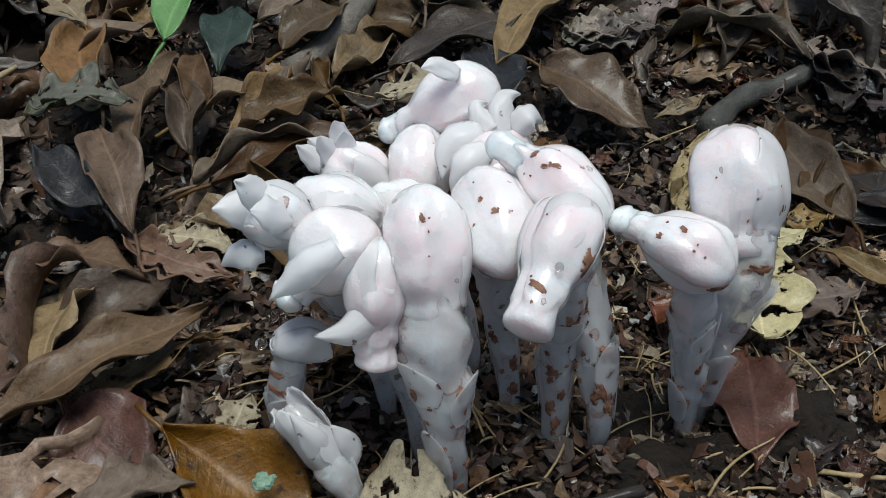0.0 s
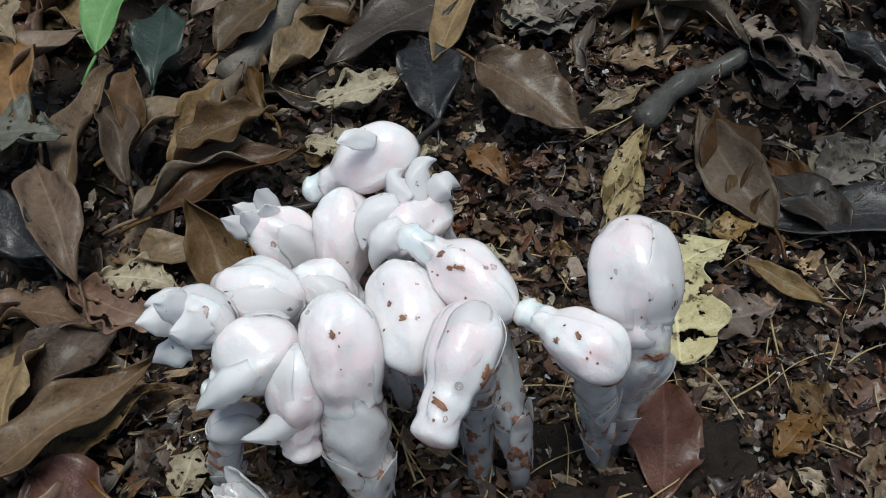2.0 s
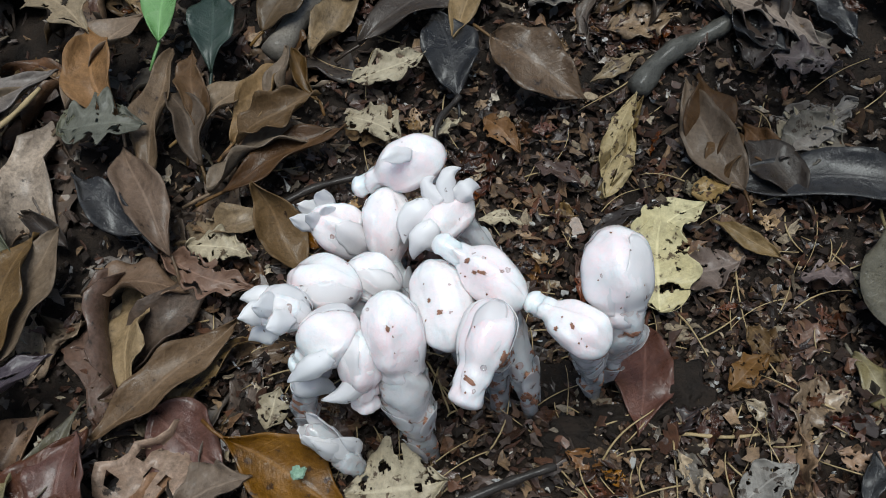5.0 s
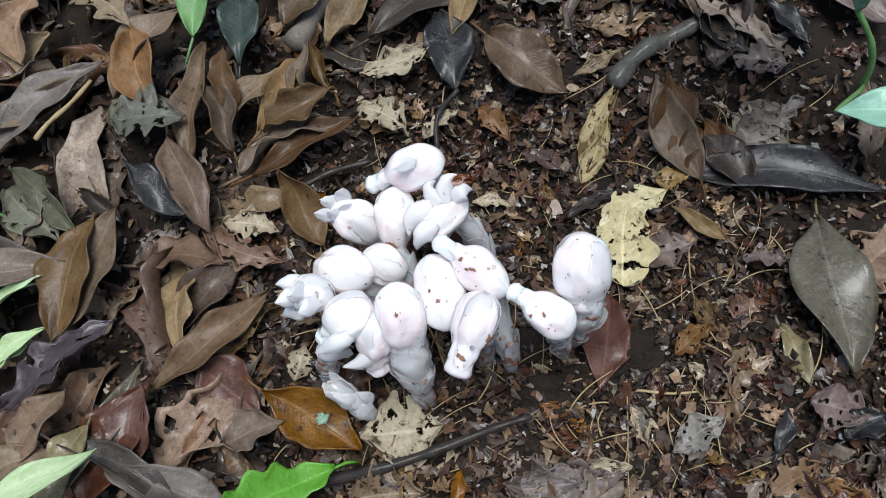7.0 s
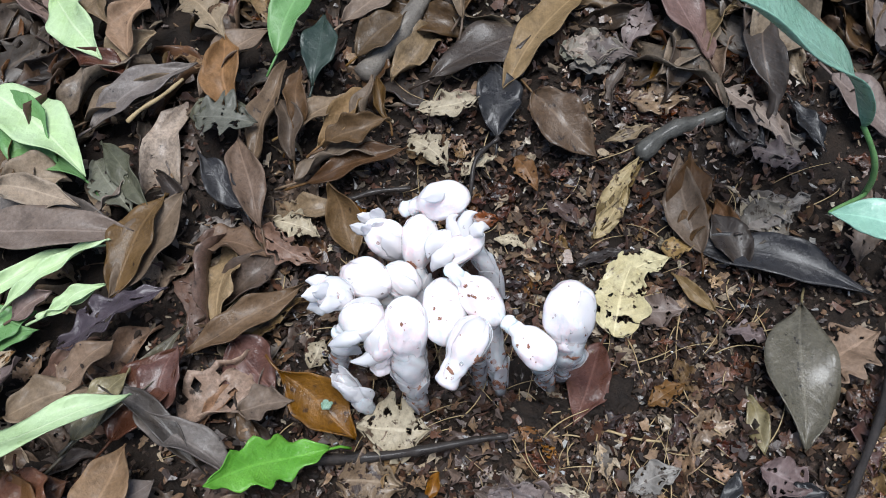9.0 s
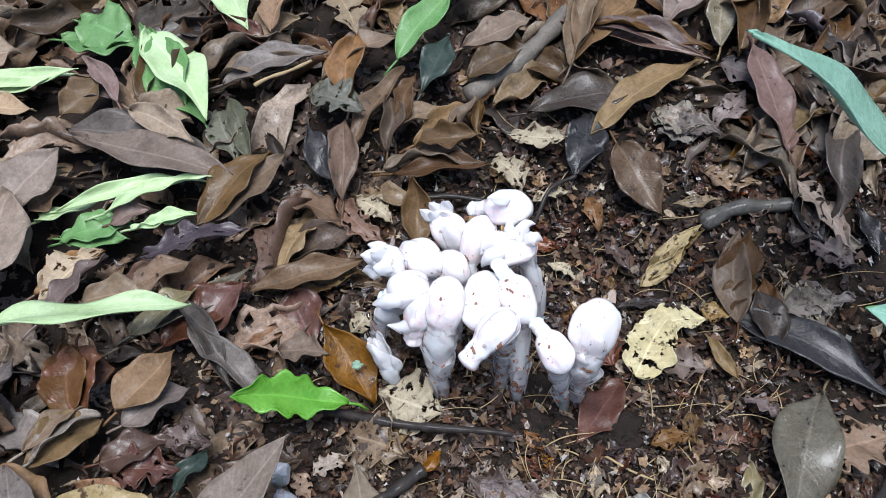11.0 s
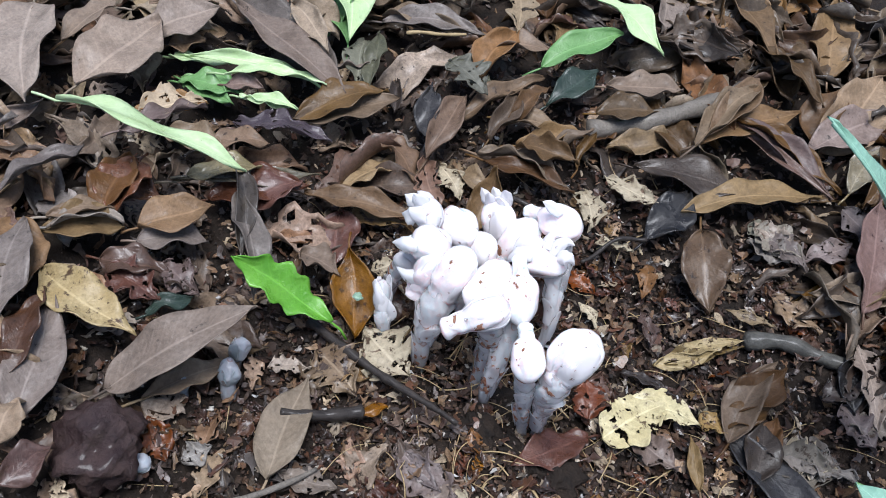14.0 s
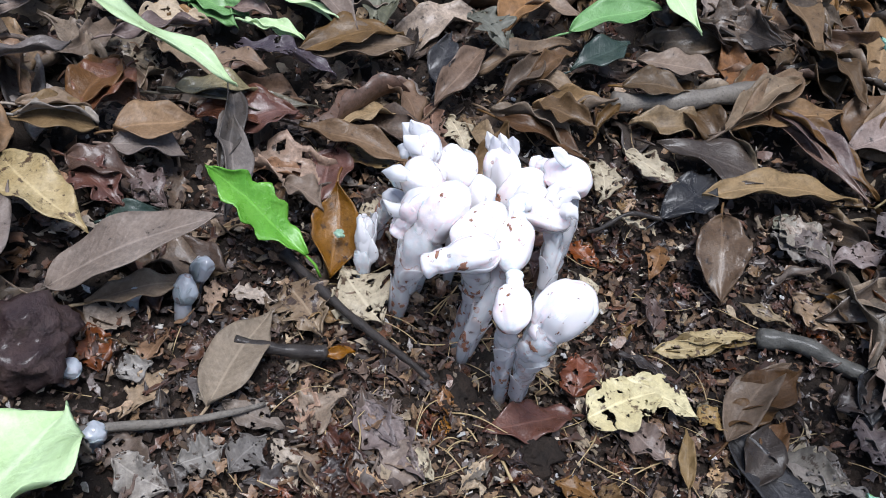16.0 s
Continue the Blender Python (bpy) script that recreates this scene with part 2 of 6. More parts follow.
def flesh_material(name, colour, blush, share, rough, clear=0.0, depth=0.0025, veil=0.0, fleck=1.0):
    """Waxy, translucent, chlorophyll-free plant flesh with brown bruises."""
    m, n, l, p = nodes_of(name)
    co = n.new("ShaderNodeTexCoord")
    info = n.new("ShaderNodeObjectInfo")
    off = n.new("ShaderNodeVectorMath")
    off.operation = "ADD"
    l.new(co.outputs["Object"], off.inputs[0])
    l.new(info.outputs["Random"], off.inputs[1])
    vec = off.outputs[0]
    col = blend(n, l, ramp(n, l, noise_node(n, l, vec, 70, 2), 0.33, 0.78), colour, blush)
    streak = n.new("ShaderNodeMapping")
    streak.inputs["Scale"].default_value = (1, 1, 0.25)
    l.new(vec, streak.inputs["Vector"])
    fib = noise_node(n, l, streak.outputs[0], 900, 4)
    col = blend(n, l, ramp(n, l, fib, 0.5, 0.85), col, tuple(0.9 * c for c in colour))
    col = blend(n, l, calc(n, l, "MULTIPLY", ramp(n, l, noise_node(n, l, vec, 160, 4), 0.5, 0.72), 0.7), col, tuple(0.86 * c for c in colour))
    brown = calc(n, l, "MAXIMUM", freckles(n, l, vec, 170, share, 0.34 * fleck, 0.5), calc(n, l, "MULTIPLY", freckles(n, l, vec, 420, share, 0.4 * fleck, 0.6), 0.85))
    col = blend(n, l, calc(n, l, "MULTIPLY", brown, 0.75), col, (0.23, 0.10, 0.065))
    l.new(col, p.inputs["Base Color"])
    p.inputs["Roughness"].default_value = rough
    p.inputs["IOR"].default_value = 1.36
    p.inputs["Subsurface Weight"].default_value = 1.0
    p.inputs["Subsurface Radius"].default_value = (1.0, 0.82, 0.80)
    p.inputs["Subsurface Scale"].default_value = depth
    p.inputs["Transmission Weight"].default_value = clear
    p.inputs["Coat Weight"].default_value, p.inputs["Coat Roughness"].default_value = 0.9, 0.09
    rel = bump(n, l, fib, 0.2, 0.0003)
    rel = bump(n, l, noise_node(n, l, vec, 240, 4), 0.45, 0.0012, rel)
    l.new(rel, p.inputs["Normal"])
    if veil:
        tp, mix = n.new("ShaderNodeBsdfTransparent"), n.new("ShaderNodeMixShader")
        l.new(calc(n, l, "MULTIPLY", calc(n, l, "SUBTRACT", 1.0, brown), veil), mix.inputs[0])
        l.new(p.outputs[0], mix.inputs[1])
        l.new(tp.outputs[0], mix.inputs[2])
        l.new(mix.outputs[0], n["Material Output"].inputs["Surface"])
    return m


def film_material(name, colour, clear, through, bruised=0.0):
    """Thin glassy scale or sepal with bruised brown rims."""
    m, n, l, p = nodes_of(name)
    co = n.new("ShaderNodeTexCoord")
    info = n.new("ShaderNodeObjectInfo")
    off = n.new("ShaderNodeVectorMath")
    off.operation = "ADD"
    l.new(co.outputs["Object"], off.inputs[0])
    l.new(info.outputs["Random"], off.inputs[1])
    vec = off.outputs[0]
    uv = n.new("ShaderNodeSeparateXYZ")
    l.new(co.outputs["UV"], uv.inputs[0])
    side = calc(n, l, "MULTIPLY", calc(n, l, "ABSOLUTE", calc(n, l, "SUBTRACT", uv.outputs["Y"], 0.5)), 2.0)
    rim = calc(n, l, "MAXIMUM", ramp(n, l, side, 0.80, 0.97), ramp(n, l, uv.outputs["X"], 0.86, 0.97))
    gate = ramp(n, l, noise_node(n, l, vec, 210, 3), 0.64 - bruised, 0.68 - bruised)
    spot = ramp(n, l, noise_node(n, l, vec, 430, 3, 0.5), 0.70 - bruised, 0.73 - bruised)
    brown = calc(n, l, "MAXIMUM", calc(n, l, "MULTIPLY", rim, gate), calc(n, l, "MULTIPLY", spot, 0.8))
    col = blend(n, l, brown, colour, (0.09, 0.035, 0.025))
    l.new(col, p.inputs["Base Color"])
    p.inputs["Roughness"].default_value, p.inputs["IOR"].default_value = 0.28, 1.38
    l.new(bump(n, l, noise_node(n, l, vec, 300, 3), 0.4, 0.0006), p.inputs["Normal"])
    tr, tp = n.new("ShaderNodeBsdfTranslucent"), n.new("ShaderNodeBsdfTransparent")
    l.new(col, tr.inputs["Color"])
    one, two = n.new("ShaderNodeMixShader"), n.new("ShaderNodeMixShader")
    one.inputs[0].default_value = through
    l.new(p.outputs[0], one.inputs[1])
    l.new(tr.outputs[0], one.inputs[2])
    l.new(calc(n, l, "MULTIPLY", calc(n, l, "SUBTRACT", 1.0, brown), clear), two.inputs[0])
    l.new(one.outputs[0], two.inputs[1])
    l.new(tp.outputs[0], two.inputs[2])
    l.new(two.outputs[0], n["Material Output"].inputs["Surface"])
    return m


PETAL = flesh_material("white_petal", (0.868, 0.847, 0.85), (0.86, 0.665, 0.685), 0.13, 0.24, 0.0, 0.0032, 0.0, 0.5)
THIN = film_material("thin_petal", (0.875, 0.855, 0.86), 0.2, 0.32)
FRILL = film_material("glassy_frill", (0.94, 0.925, 0.93), 0.2, 0.34)
SEPAL = film_material("clear_sepal", (0.94, 0.925, 0.93), 0.3, 0.36)
STEM = flesh_material("glassy_stem", (0.79, 0.785, 0.80), (0.77, 0.73, 0.735), 0.3, 0.22, 0.0, 0.006, 0.42)
BRACT = film_material("clear_bract", (0.90, 0.885, 0.89), 0.55, 0.4, 0.05)
SHOOT = flesh_material("greyish_shoot", (0.40, 0.43, 0.46), (0.46, 0.45, 0.47), 0.1, 0.4, 0.2, 0.003)
STIGMA = flesh_material("milky_stigma", (0.84, 0.855, 0.86), (0.86, 0.86, 0.865), 0.0, 0.3, 0.0, 0.004)


def plain_rough(name, one, two, rough, scale, relief, wet=0.0, coord="Object"):
    m, n, l, p = nodes_of(name)
    co = n.new("ShaderNodeTexCoord").outputs[coord]
    big = noise_node(n, l, co, scale, 6, 0.65)
    fine = noise_node(n, l, co, scale * 9, 5, 0.7)
    col = blend(n, l, ramp(n, l, big, 0.35, 0.68), one, two)
    col = blend(n, l, ramp(n, l, fine, 0.5, 0.8), col, tuple(0.4 * c for c in one))
    l.new(col, p.inputs["Base Color"])
    rg = n.new("ShaderNodeMapRange")
    rg.inputs["From Min"].default_value, rg.inputs["From Max"].default_value = 0.35, 0.65
    rg.inputs["To Min"].default_value, rg.inputs["To Max"].default_value = max(0.15, rough - 0.3), rough + 0.1
    l.new(big, rg.inputs["Value"])
    l.new(rg.outputs["Result"], p.inputs["Roughness"])
    p.inputs["Coat Weight"].default_value, p.inputs["Coat Roughness"].default_value = wet, 0.2
    p.inputs["Specular IOR Level"].default_value = 0.22
    l.new(bump(n, l, fine, 0.7, relief * 0.4, bump(n, l, big, 0.8, relief)), p.inputs["Normal"])
    return m


SOIL = plain_rough("dark_humus", (0.011, 0.008, 0.006), (0.032, 0.022, 0.016), 0.8, 160, 0.003, 0.0)
BARK = plain_rough("dark_twig_bark", (0.020, 0.016, 0.014), (0.045, 0.037, 0.032), 0.6, 300, 0.001, 0.2)
GREYWOOD = plain_rough("grey_weathered_bark", (0.12, 0.105, 0.088), (0.21, 0.185, 0.155), 0.65, 140, 0.0015, 0.1)
OLDWOOD = plain_rough("mossy_grey_stick", (0.055, 0.052, 0.045), (0.12, 0.115, 0.10), 0.6, 160, 0.0015, 0.2)
STRAW = plain_rough("straw_rootlet", (0.30, 0.22, 0.11), (0.42, 0.32, 0.18), 0.6, 200, 0.0004)
CLOD = plain_rough("dark_purple_rotten_wood", (0.028, 0.016, 0.016), (0.065, 0.040, 0.036), 0.6, 120, 0.003, 0.2)
LICHEN = plain_rough("mint_lichen", (0.18, 0.30, 0.21), (0.36, 0.5, 0.38), 0.8, 500, 0.0008)
STAIN = plain_rough("brown_bruise", (0.20, 0.085, 0.055), (0.34, 0.18, 0.115), 0.45, 500, 0.0003)
WATER, wnn, wll, wp = nodes_of("clear_water")
wp.inputs["Transmission Weight"].default_value, wp.inputs["Roughness"].default_value, wp.inputs["IOR"].default_value = 1.0, 0.03, 1.33


def scrap_material(name, colours, rough, wet):
    """Bits of litter in one mesh, each island its own shade."""
    m, n, l, p = nodes_of(name)
    geo = n.new("ShaderNodeNewGeometry")
    r = n.new("ShaderNodeValToRGB")
    r.color_ramp.interpolation = "LINEAR"
    while len(r.color_ramp.elements) < len(colours):
        r.color_ramp.elements.new(0.5)
    for k, c in enumerate(colours):
        e = r.color_ramp.elements[k]
        e.position, e.color = k / (len(colours) - 1), (*c, 1)
    l.new(geo.outputs["Random Per Island"], r.inputs["Fac"])
    co = n.new("ShaderNodeTexCoord").outputs["Object"]
    fine = noise_node(n, l, co, 700, 5, 0.7)
    big = noise_node(n, l, co, 160, 4)
    col = blend(n, l, ramp(n, l, fine, 0.45, 0.75), r.outputs["Color"], (0.03, 0.02, 0.014))
    l.new(col, p.inputs["Base Color"])
    rg = n.new("ShaderNodeMapRange")
    rg.inputs["From Min"].default_value, rg.inputs["From Max"].default_value = 0.35, 0.65
    rg.inputs["To Min"].default_value, rg.inputs["To Max"].default_value = rough - 0.2, rough + 0.2
    l.new(big, rg.inputs["Value"])
    l.new(rg.outputs["Result"], p.inputs["Roughness"])
    p.inputs["Coat Weight"].default_value, p.inputs["Coat Roughness"].default_value = wet, 0.15
    l.new(bump(n, l, fine, 0.6, 0.0006), p.inputs["Normal"])
    return m


SCRAPS = scrap_material("litter_scraps", [(0.011, 0.007, 0.005), (0.061, 0.026, 0.015), (0.017, 0.011, 0.008), (0.127, 0.057, 0.032), (0.012, 0.008, 0.006), (0.085, 0.035, 0.020), (0.223, 0.133, 0.074), (0.016, 0.009, 0.007), (0.318, 0.204, 0.115), (0.013, 0.009, 0.006), (0.095, 0.067, 0.053), (0.015, 0.010, 0.009), (0.445, 0.351, 0.239)], 0.42, 0.22)
FLECKS = scrap_material("pale_flecks", [(0.34, 0.26, 0.16), (0.55, 0.54, 0.52), (0.26, 0.19, 0.11), (0.42, 0.45, 0.48), (0.46, 0.37, 0.23)], 0.5, 0.15)
CRUMBS = scrap_material("humus_crumbs", [(0.008, 0.006, 0.005), (0.027, 0.016, 0.011), (0.048, 0.028, 0.019), (0.013, 0.009, 0.006), (0.117, 0.071, 0.046)], 0.6, 0.1)

# ---- shapes ----
MM = 0.001


def sheet_data(P, thick, keep=None, inner=None):
    """Verts, faces and uvs of a curved sheet P[i, j] (metres) with real thickness; keep[i, j] drops cells."""
    nu, nv = P.shape[:2]
    du, dv = np.gradient(P, axis=0), np.gradient(P, axis=1)
    nor = np.cross(du, dv)
    nor /= np.maximum(np.linalg.norm(nor, axis=2, keepdims=True), 1e-12)
    verts = np.concatenate([(P + nor * thick / 2).reshape(-1, 3), (P - nor * thick / 2).reshape(-1, 3)])
    if inner is not None:
        verts = np.concatenate([P.reshape(-1, 3), inner.reshape(-1, 3)])
    uu, vv = np.meshgrid(np.linspace(0, 1, nu), np.linspace(0, 1, nv), indexing="ij")
    uv = np.tile(np.stack([uu, vv], -1).reshape(-1, 2), (2, 1))
    N = nu * nv
    if keep is None:
        keep = np.ones((nu - 1, nv - 1), bool)
    faces = []
    for i in range(nu - 1):
        for j in range(nv - 1):
            if not keep[i, j]:
                continue
            a, b, c, d = i * nv + j, (i + 1) * nv + j, (i + 1) * nv + j + 1, i * nv + j + 1
            faces.append((a, b, c, d))
            faces.append((a + N, d + N, c + N, b + N))
            if j == 0 or not keep[i, j - 1]:
                faces.append((a, a + N, b + N, b))
            if j == nv - 2 or not keep[i, j + 1]:
                faces.append((c, c + N, d + N, d))
            if i == 0 or not keep[i - 1, j]:
                faces.append((d, d + N, a + N, a))
            if i == nu - 2 or not keep[i + 1, j]:
                faces.append((b, b + N, c + N, c))
    return verts, faces, uv


def to_mesh(name, verts, faces, material, uv=None, smooth=True):
    me = bpy.data.meshes.new(name)
    me.from_pydata([tuple(v) for v in verts], [], faces)
    me.materials.append(material)
    if uv is not None:
        layer = me.uv_layers.new(name="UVMap")
        idx = np.empty(len(me.loops), np.int32)
        me.loops.foreach_get("vertex_index", idx)
        layer.data.foreach_set("uv", np.asarray(uv)[idx].astype(np.float32).ravel())
    if smooth:
        me.polygons.foreach_set("use_smooth", np.ones(len(me.polygons), bool))
    me.update()
    return me


def part(name, me, parent, label=""):
    ob = new(name, me)
    ob.parent = parent
    return tagged(ob, label)


def thing(name, place, label, category, group="", kind=""):
    ob = new(name)
    ob.empty_display_size = 0.01
    ob.location = place
    return tagged(ob, label, category, group, kind)


def tube_data(points, radii, seg=10, ends=True, wob=0.0, rng=None):
    """A closed tube along points (metres)."""
    pts = np.asarray(points, float)
    tan = np.gradient(pts, axis=0)
    tan /= np.maximum(np.linalg.norm(tan, axis=1, keepdims=True), 1e-12)
    ref = np.array([0.31, 0.9, 0.2]) if abs(tan[0][1]) < 0.85 else np.array([0.95, 0.1, 0.2])
    verts, faces = [], []
    side = np.cross(tan[0], ref)
    for i, (p, t) in enumerate(zip(pts, tan)):
        side = side - t * (side @ t)
        side /= np.linalg.norm(side)
        up = np.cross(t, side)
        for k in range(seg):
            a = 2 * math.pi * k / seg
            r = radii[i] * (1 + (wob * rng.uniform(-1, 1) if rng else 0))
            verts.append(p + r * (math.cos(a) * side + math.sin(a) * up))
    n = len(pts)
    for i in range(n - 1):
        for k in range(seg):
            k2 = (k + 1) % seg
            faces.append((i * seg + k, i * seg + k2, (i + 1) * seg + k2, (i + 1) * seg + k))
    if ends:
        verts += [pts[0] - tan[0] * radii[0] * 0.4, pts[-1] + tan[-1] * radii[-1] * 0.4]
        for k in range(seg):
            k2 = (k + 1) % seg
            faces.append((len(verts) - 2, k2, k))
            faces.append((len(verts) - 1, (n - 1) * seg + k, (n - 1) * seg + k2))
    return np.array(verts), faces


def bezier(a, b, c, d, n):
    t = np.linspace(0, 1, n)[:, None]
    a, b, c, d = (np.array(v, float) for v in (a, b, c, d))
    return (1 - t) ** 3 * a + 3 * (1 - t) ** 2 * t * b + 3 * (1 - t) * t * t * c + t ** 3 * d


def basis(axis, hint=(0, 0, 1)):
    x = np.array(axis, float)
    x /= np.linalg.norm(x)
    h = np.array(hint, float)
    h = h - x * (h @ x)
    if np.linalg.norm(h) < 1e-3:
        h = np.array([1.0, 0, 0]) - x * x[0]
    h /= np.linalg.norm(h)
    return x, np.cross(h, x), h


def soft_plus(v, k):
    return k * np.logaddexp(0, v / k)


def slope(v):
    return 1 / (1 + np.exp(-np.clip(v, -50, 50)))


def ground_height(x, y):
    """Lie of the forest floor in mm, x and y in mm."""
    z = 0.30 * (soft_plus(60 - y, 12) - soft_plus(-60 - y, 12)) + 9 * slope((-75 - x) / 14)
    hollow = 9 * slope((x - 14) / 10) * slope((y - 108) / 6) * slope((222 - y) / 12)
    return z - hollow + 4 * np.exp(-((x - 27) / 26) ** 2 - ((y - 92) / 9) ** 2)


def lumps(x, y, s, k=0.0):
    return noise.fractal(Vector((x / s, y / s, k)), 1.0, 2.1, 4)


# ---- the forest floor ----
def build_ground():
    s = np.linspace(-1, 1, 261)
    far = 330 * s + 26000 * np.abs(s) ** 9 * np.sign(s)
    verts, faces = [], []
    for yv in far:
        for xv in far:
            X, Y = xv, yv + 110
            bumpy = 3.2 * lumps(X, Y, 30) + 1.6 * lumps(X, Y, 8, 5.0)
            hole = 3.0 * math.exp(-((X - 5) ** 2 + (Y - 110) ** 2) / 1400)
            verts.append((X * MM, Y * MM, (float(ground_height(X, Y)) + bumpy - 1.5 - hole * 0.4) * MM))
    n = len(far)
    for i in range(n - 1):
        for j in range(n - 1):
            faces.append((i * n + j, i * n + j + 1, (i + 1) * n + j + 1, (i + 1) * n + j))
    tagged(new("ground", to_mesh("ground", verts, faces, SOIL)), "dark damp humus of a forest floor", "ground", kind="structure")


build_ground()


# ---- ghost pipes ----
def ease(v):
    v = min(1.0, max(0.0, v))
    return v * v * (3 - 2 * v)


def profile(kind, s, neck=0.5):
    """Radius along a flower, 0 at its neck and 1 at its tip, melting into a neck of that radius."""
    root = neck * math.sqrt(max(0.0, 1 - s / 0.42))
    if kind == "hood":
        form = math.sqrt(max(0.0, 1 - abs((s - 0.28) / (0.285 if s < 0.28 else 0.36)) ** 2.2))
        tube = (0.57 + 0.12 * ease((s - 0.78) / 0.17)) * (1 if s < 0.93 else math.sqrt(max(0.0, 1 - ((s - 0.93) / 0.07) ** 2)))
        form = (form ** 5 + tube ** 5 * ease((s - 0.2) / 0.3)) ** 0.2
    elif kind == "bud":
        form = math.sqrt(max(0.0, 1 - abs((s - 0.51) / (0.515 if s < 0.51 else 0.495)) ** 2.2))
    elif kind == "pipe":
        form = math.sqrt(max(0.0, 1 - abs((s - 0.38) / (0.385 if s < 0.38 else 0.44)) ** 2.2))
        tube = 0.45 if s < 0.96 else 0.45 * math.sqrt(max(0.0, 1 - ((s - 0.96) / 0.04) ** 2))
        form = (form ** 5 + tube ** 5 * ease((s - 0.3) / 0.3)) ** 0.2
    else:
        form = max(math.sqrt(max(0.0, 1 - abs((s - 0.55) / 0.58) ** 2.6)), 0.76 * min(1, s * 1.5))
    return max((form ** 4 + root ** 4) ** 0.25, 0.1 if s > 0.5 or neck > 0.1 else 0.0)


def swell(s, a, seed):
    """Uneven growth, so that no head is a perfect solid of revolution."""
    return 1 + 0.17 * noise.noise(Vector((1.1 * math.cos(a) + seed, 1.1 * math.sin(a), 2.0 * s))) + 0.04 * math.cos(5 * a + seed)


def revolve(A, x, y, z, L, rings, seg, seed=None, bend=0.0):
    """Closed body from rings of (place along the axis, radius)."""
    verts, faces = [], []
    for s, r in rings:
        for k in range(seg):
            a = 2 * math.pi * k / seg
            q = r if seed is None else r * swell(s, a, seed)
            verts.append(A + x * s * L + bend * math.sin(math.pi * min(1, s)) * z + q * (math.cos(a) * y + math.sin(a) * z))
    n = len(rings)
    for i in range(n - 1):
        for k in range(seg):
            k2 = (k + 1) % seg
            faces.append((i * seg + k, i * seg + k2, (i + 1) * seg + k2, (i + 1) * seg + k))
    faces += [tuple(range(seg - 1, -1, -1)), tuple((n - 1) * seg + k for k in range(seg))]
    return np.array(verts), faces


HEADS = {}


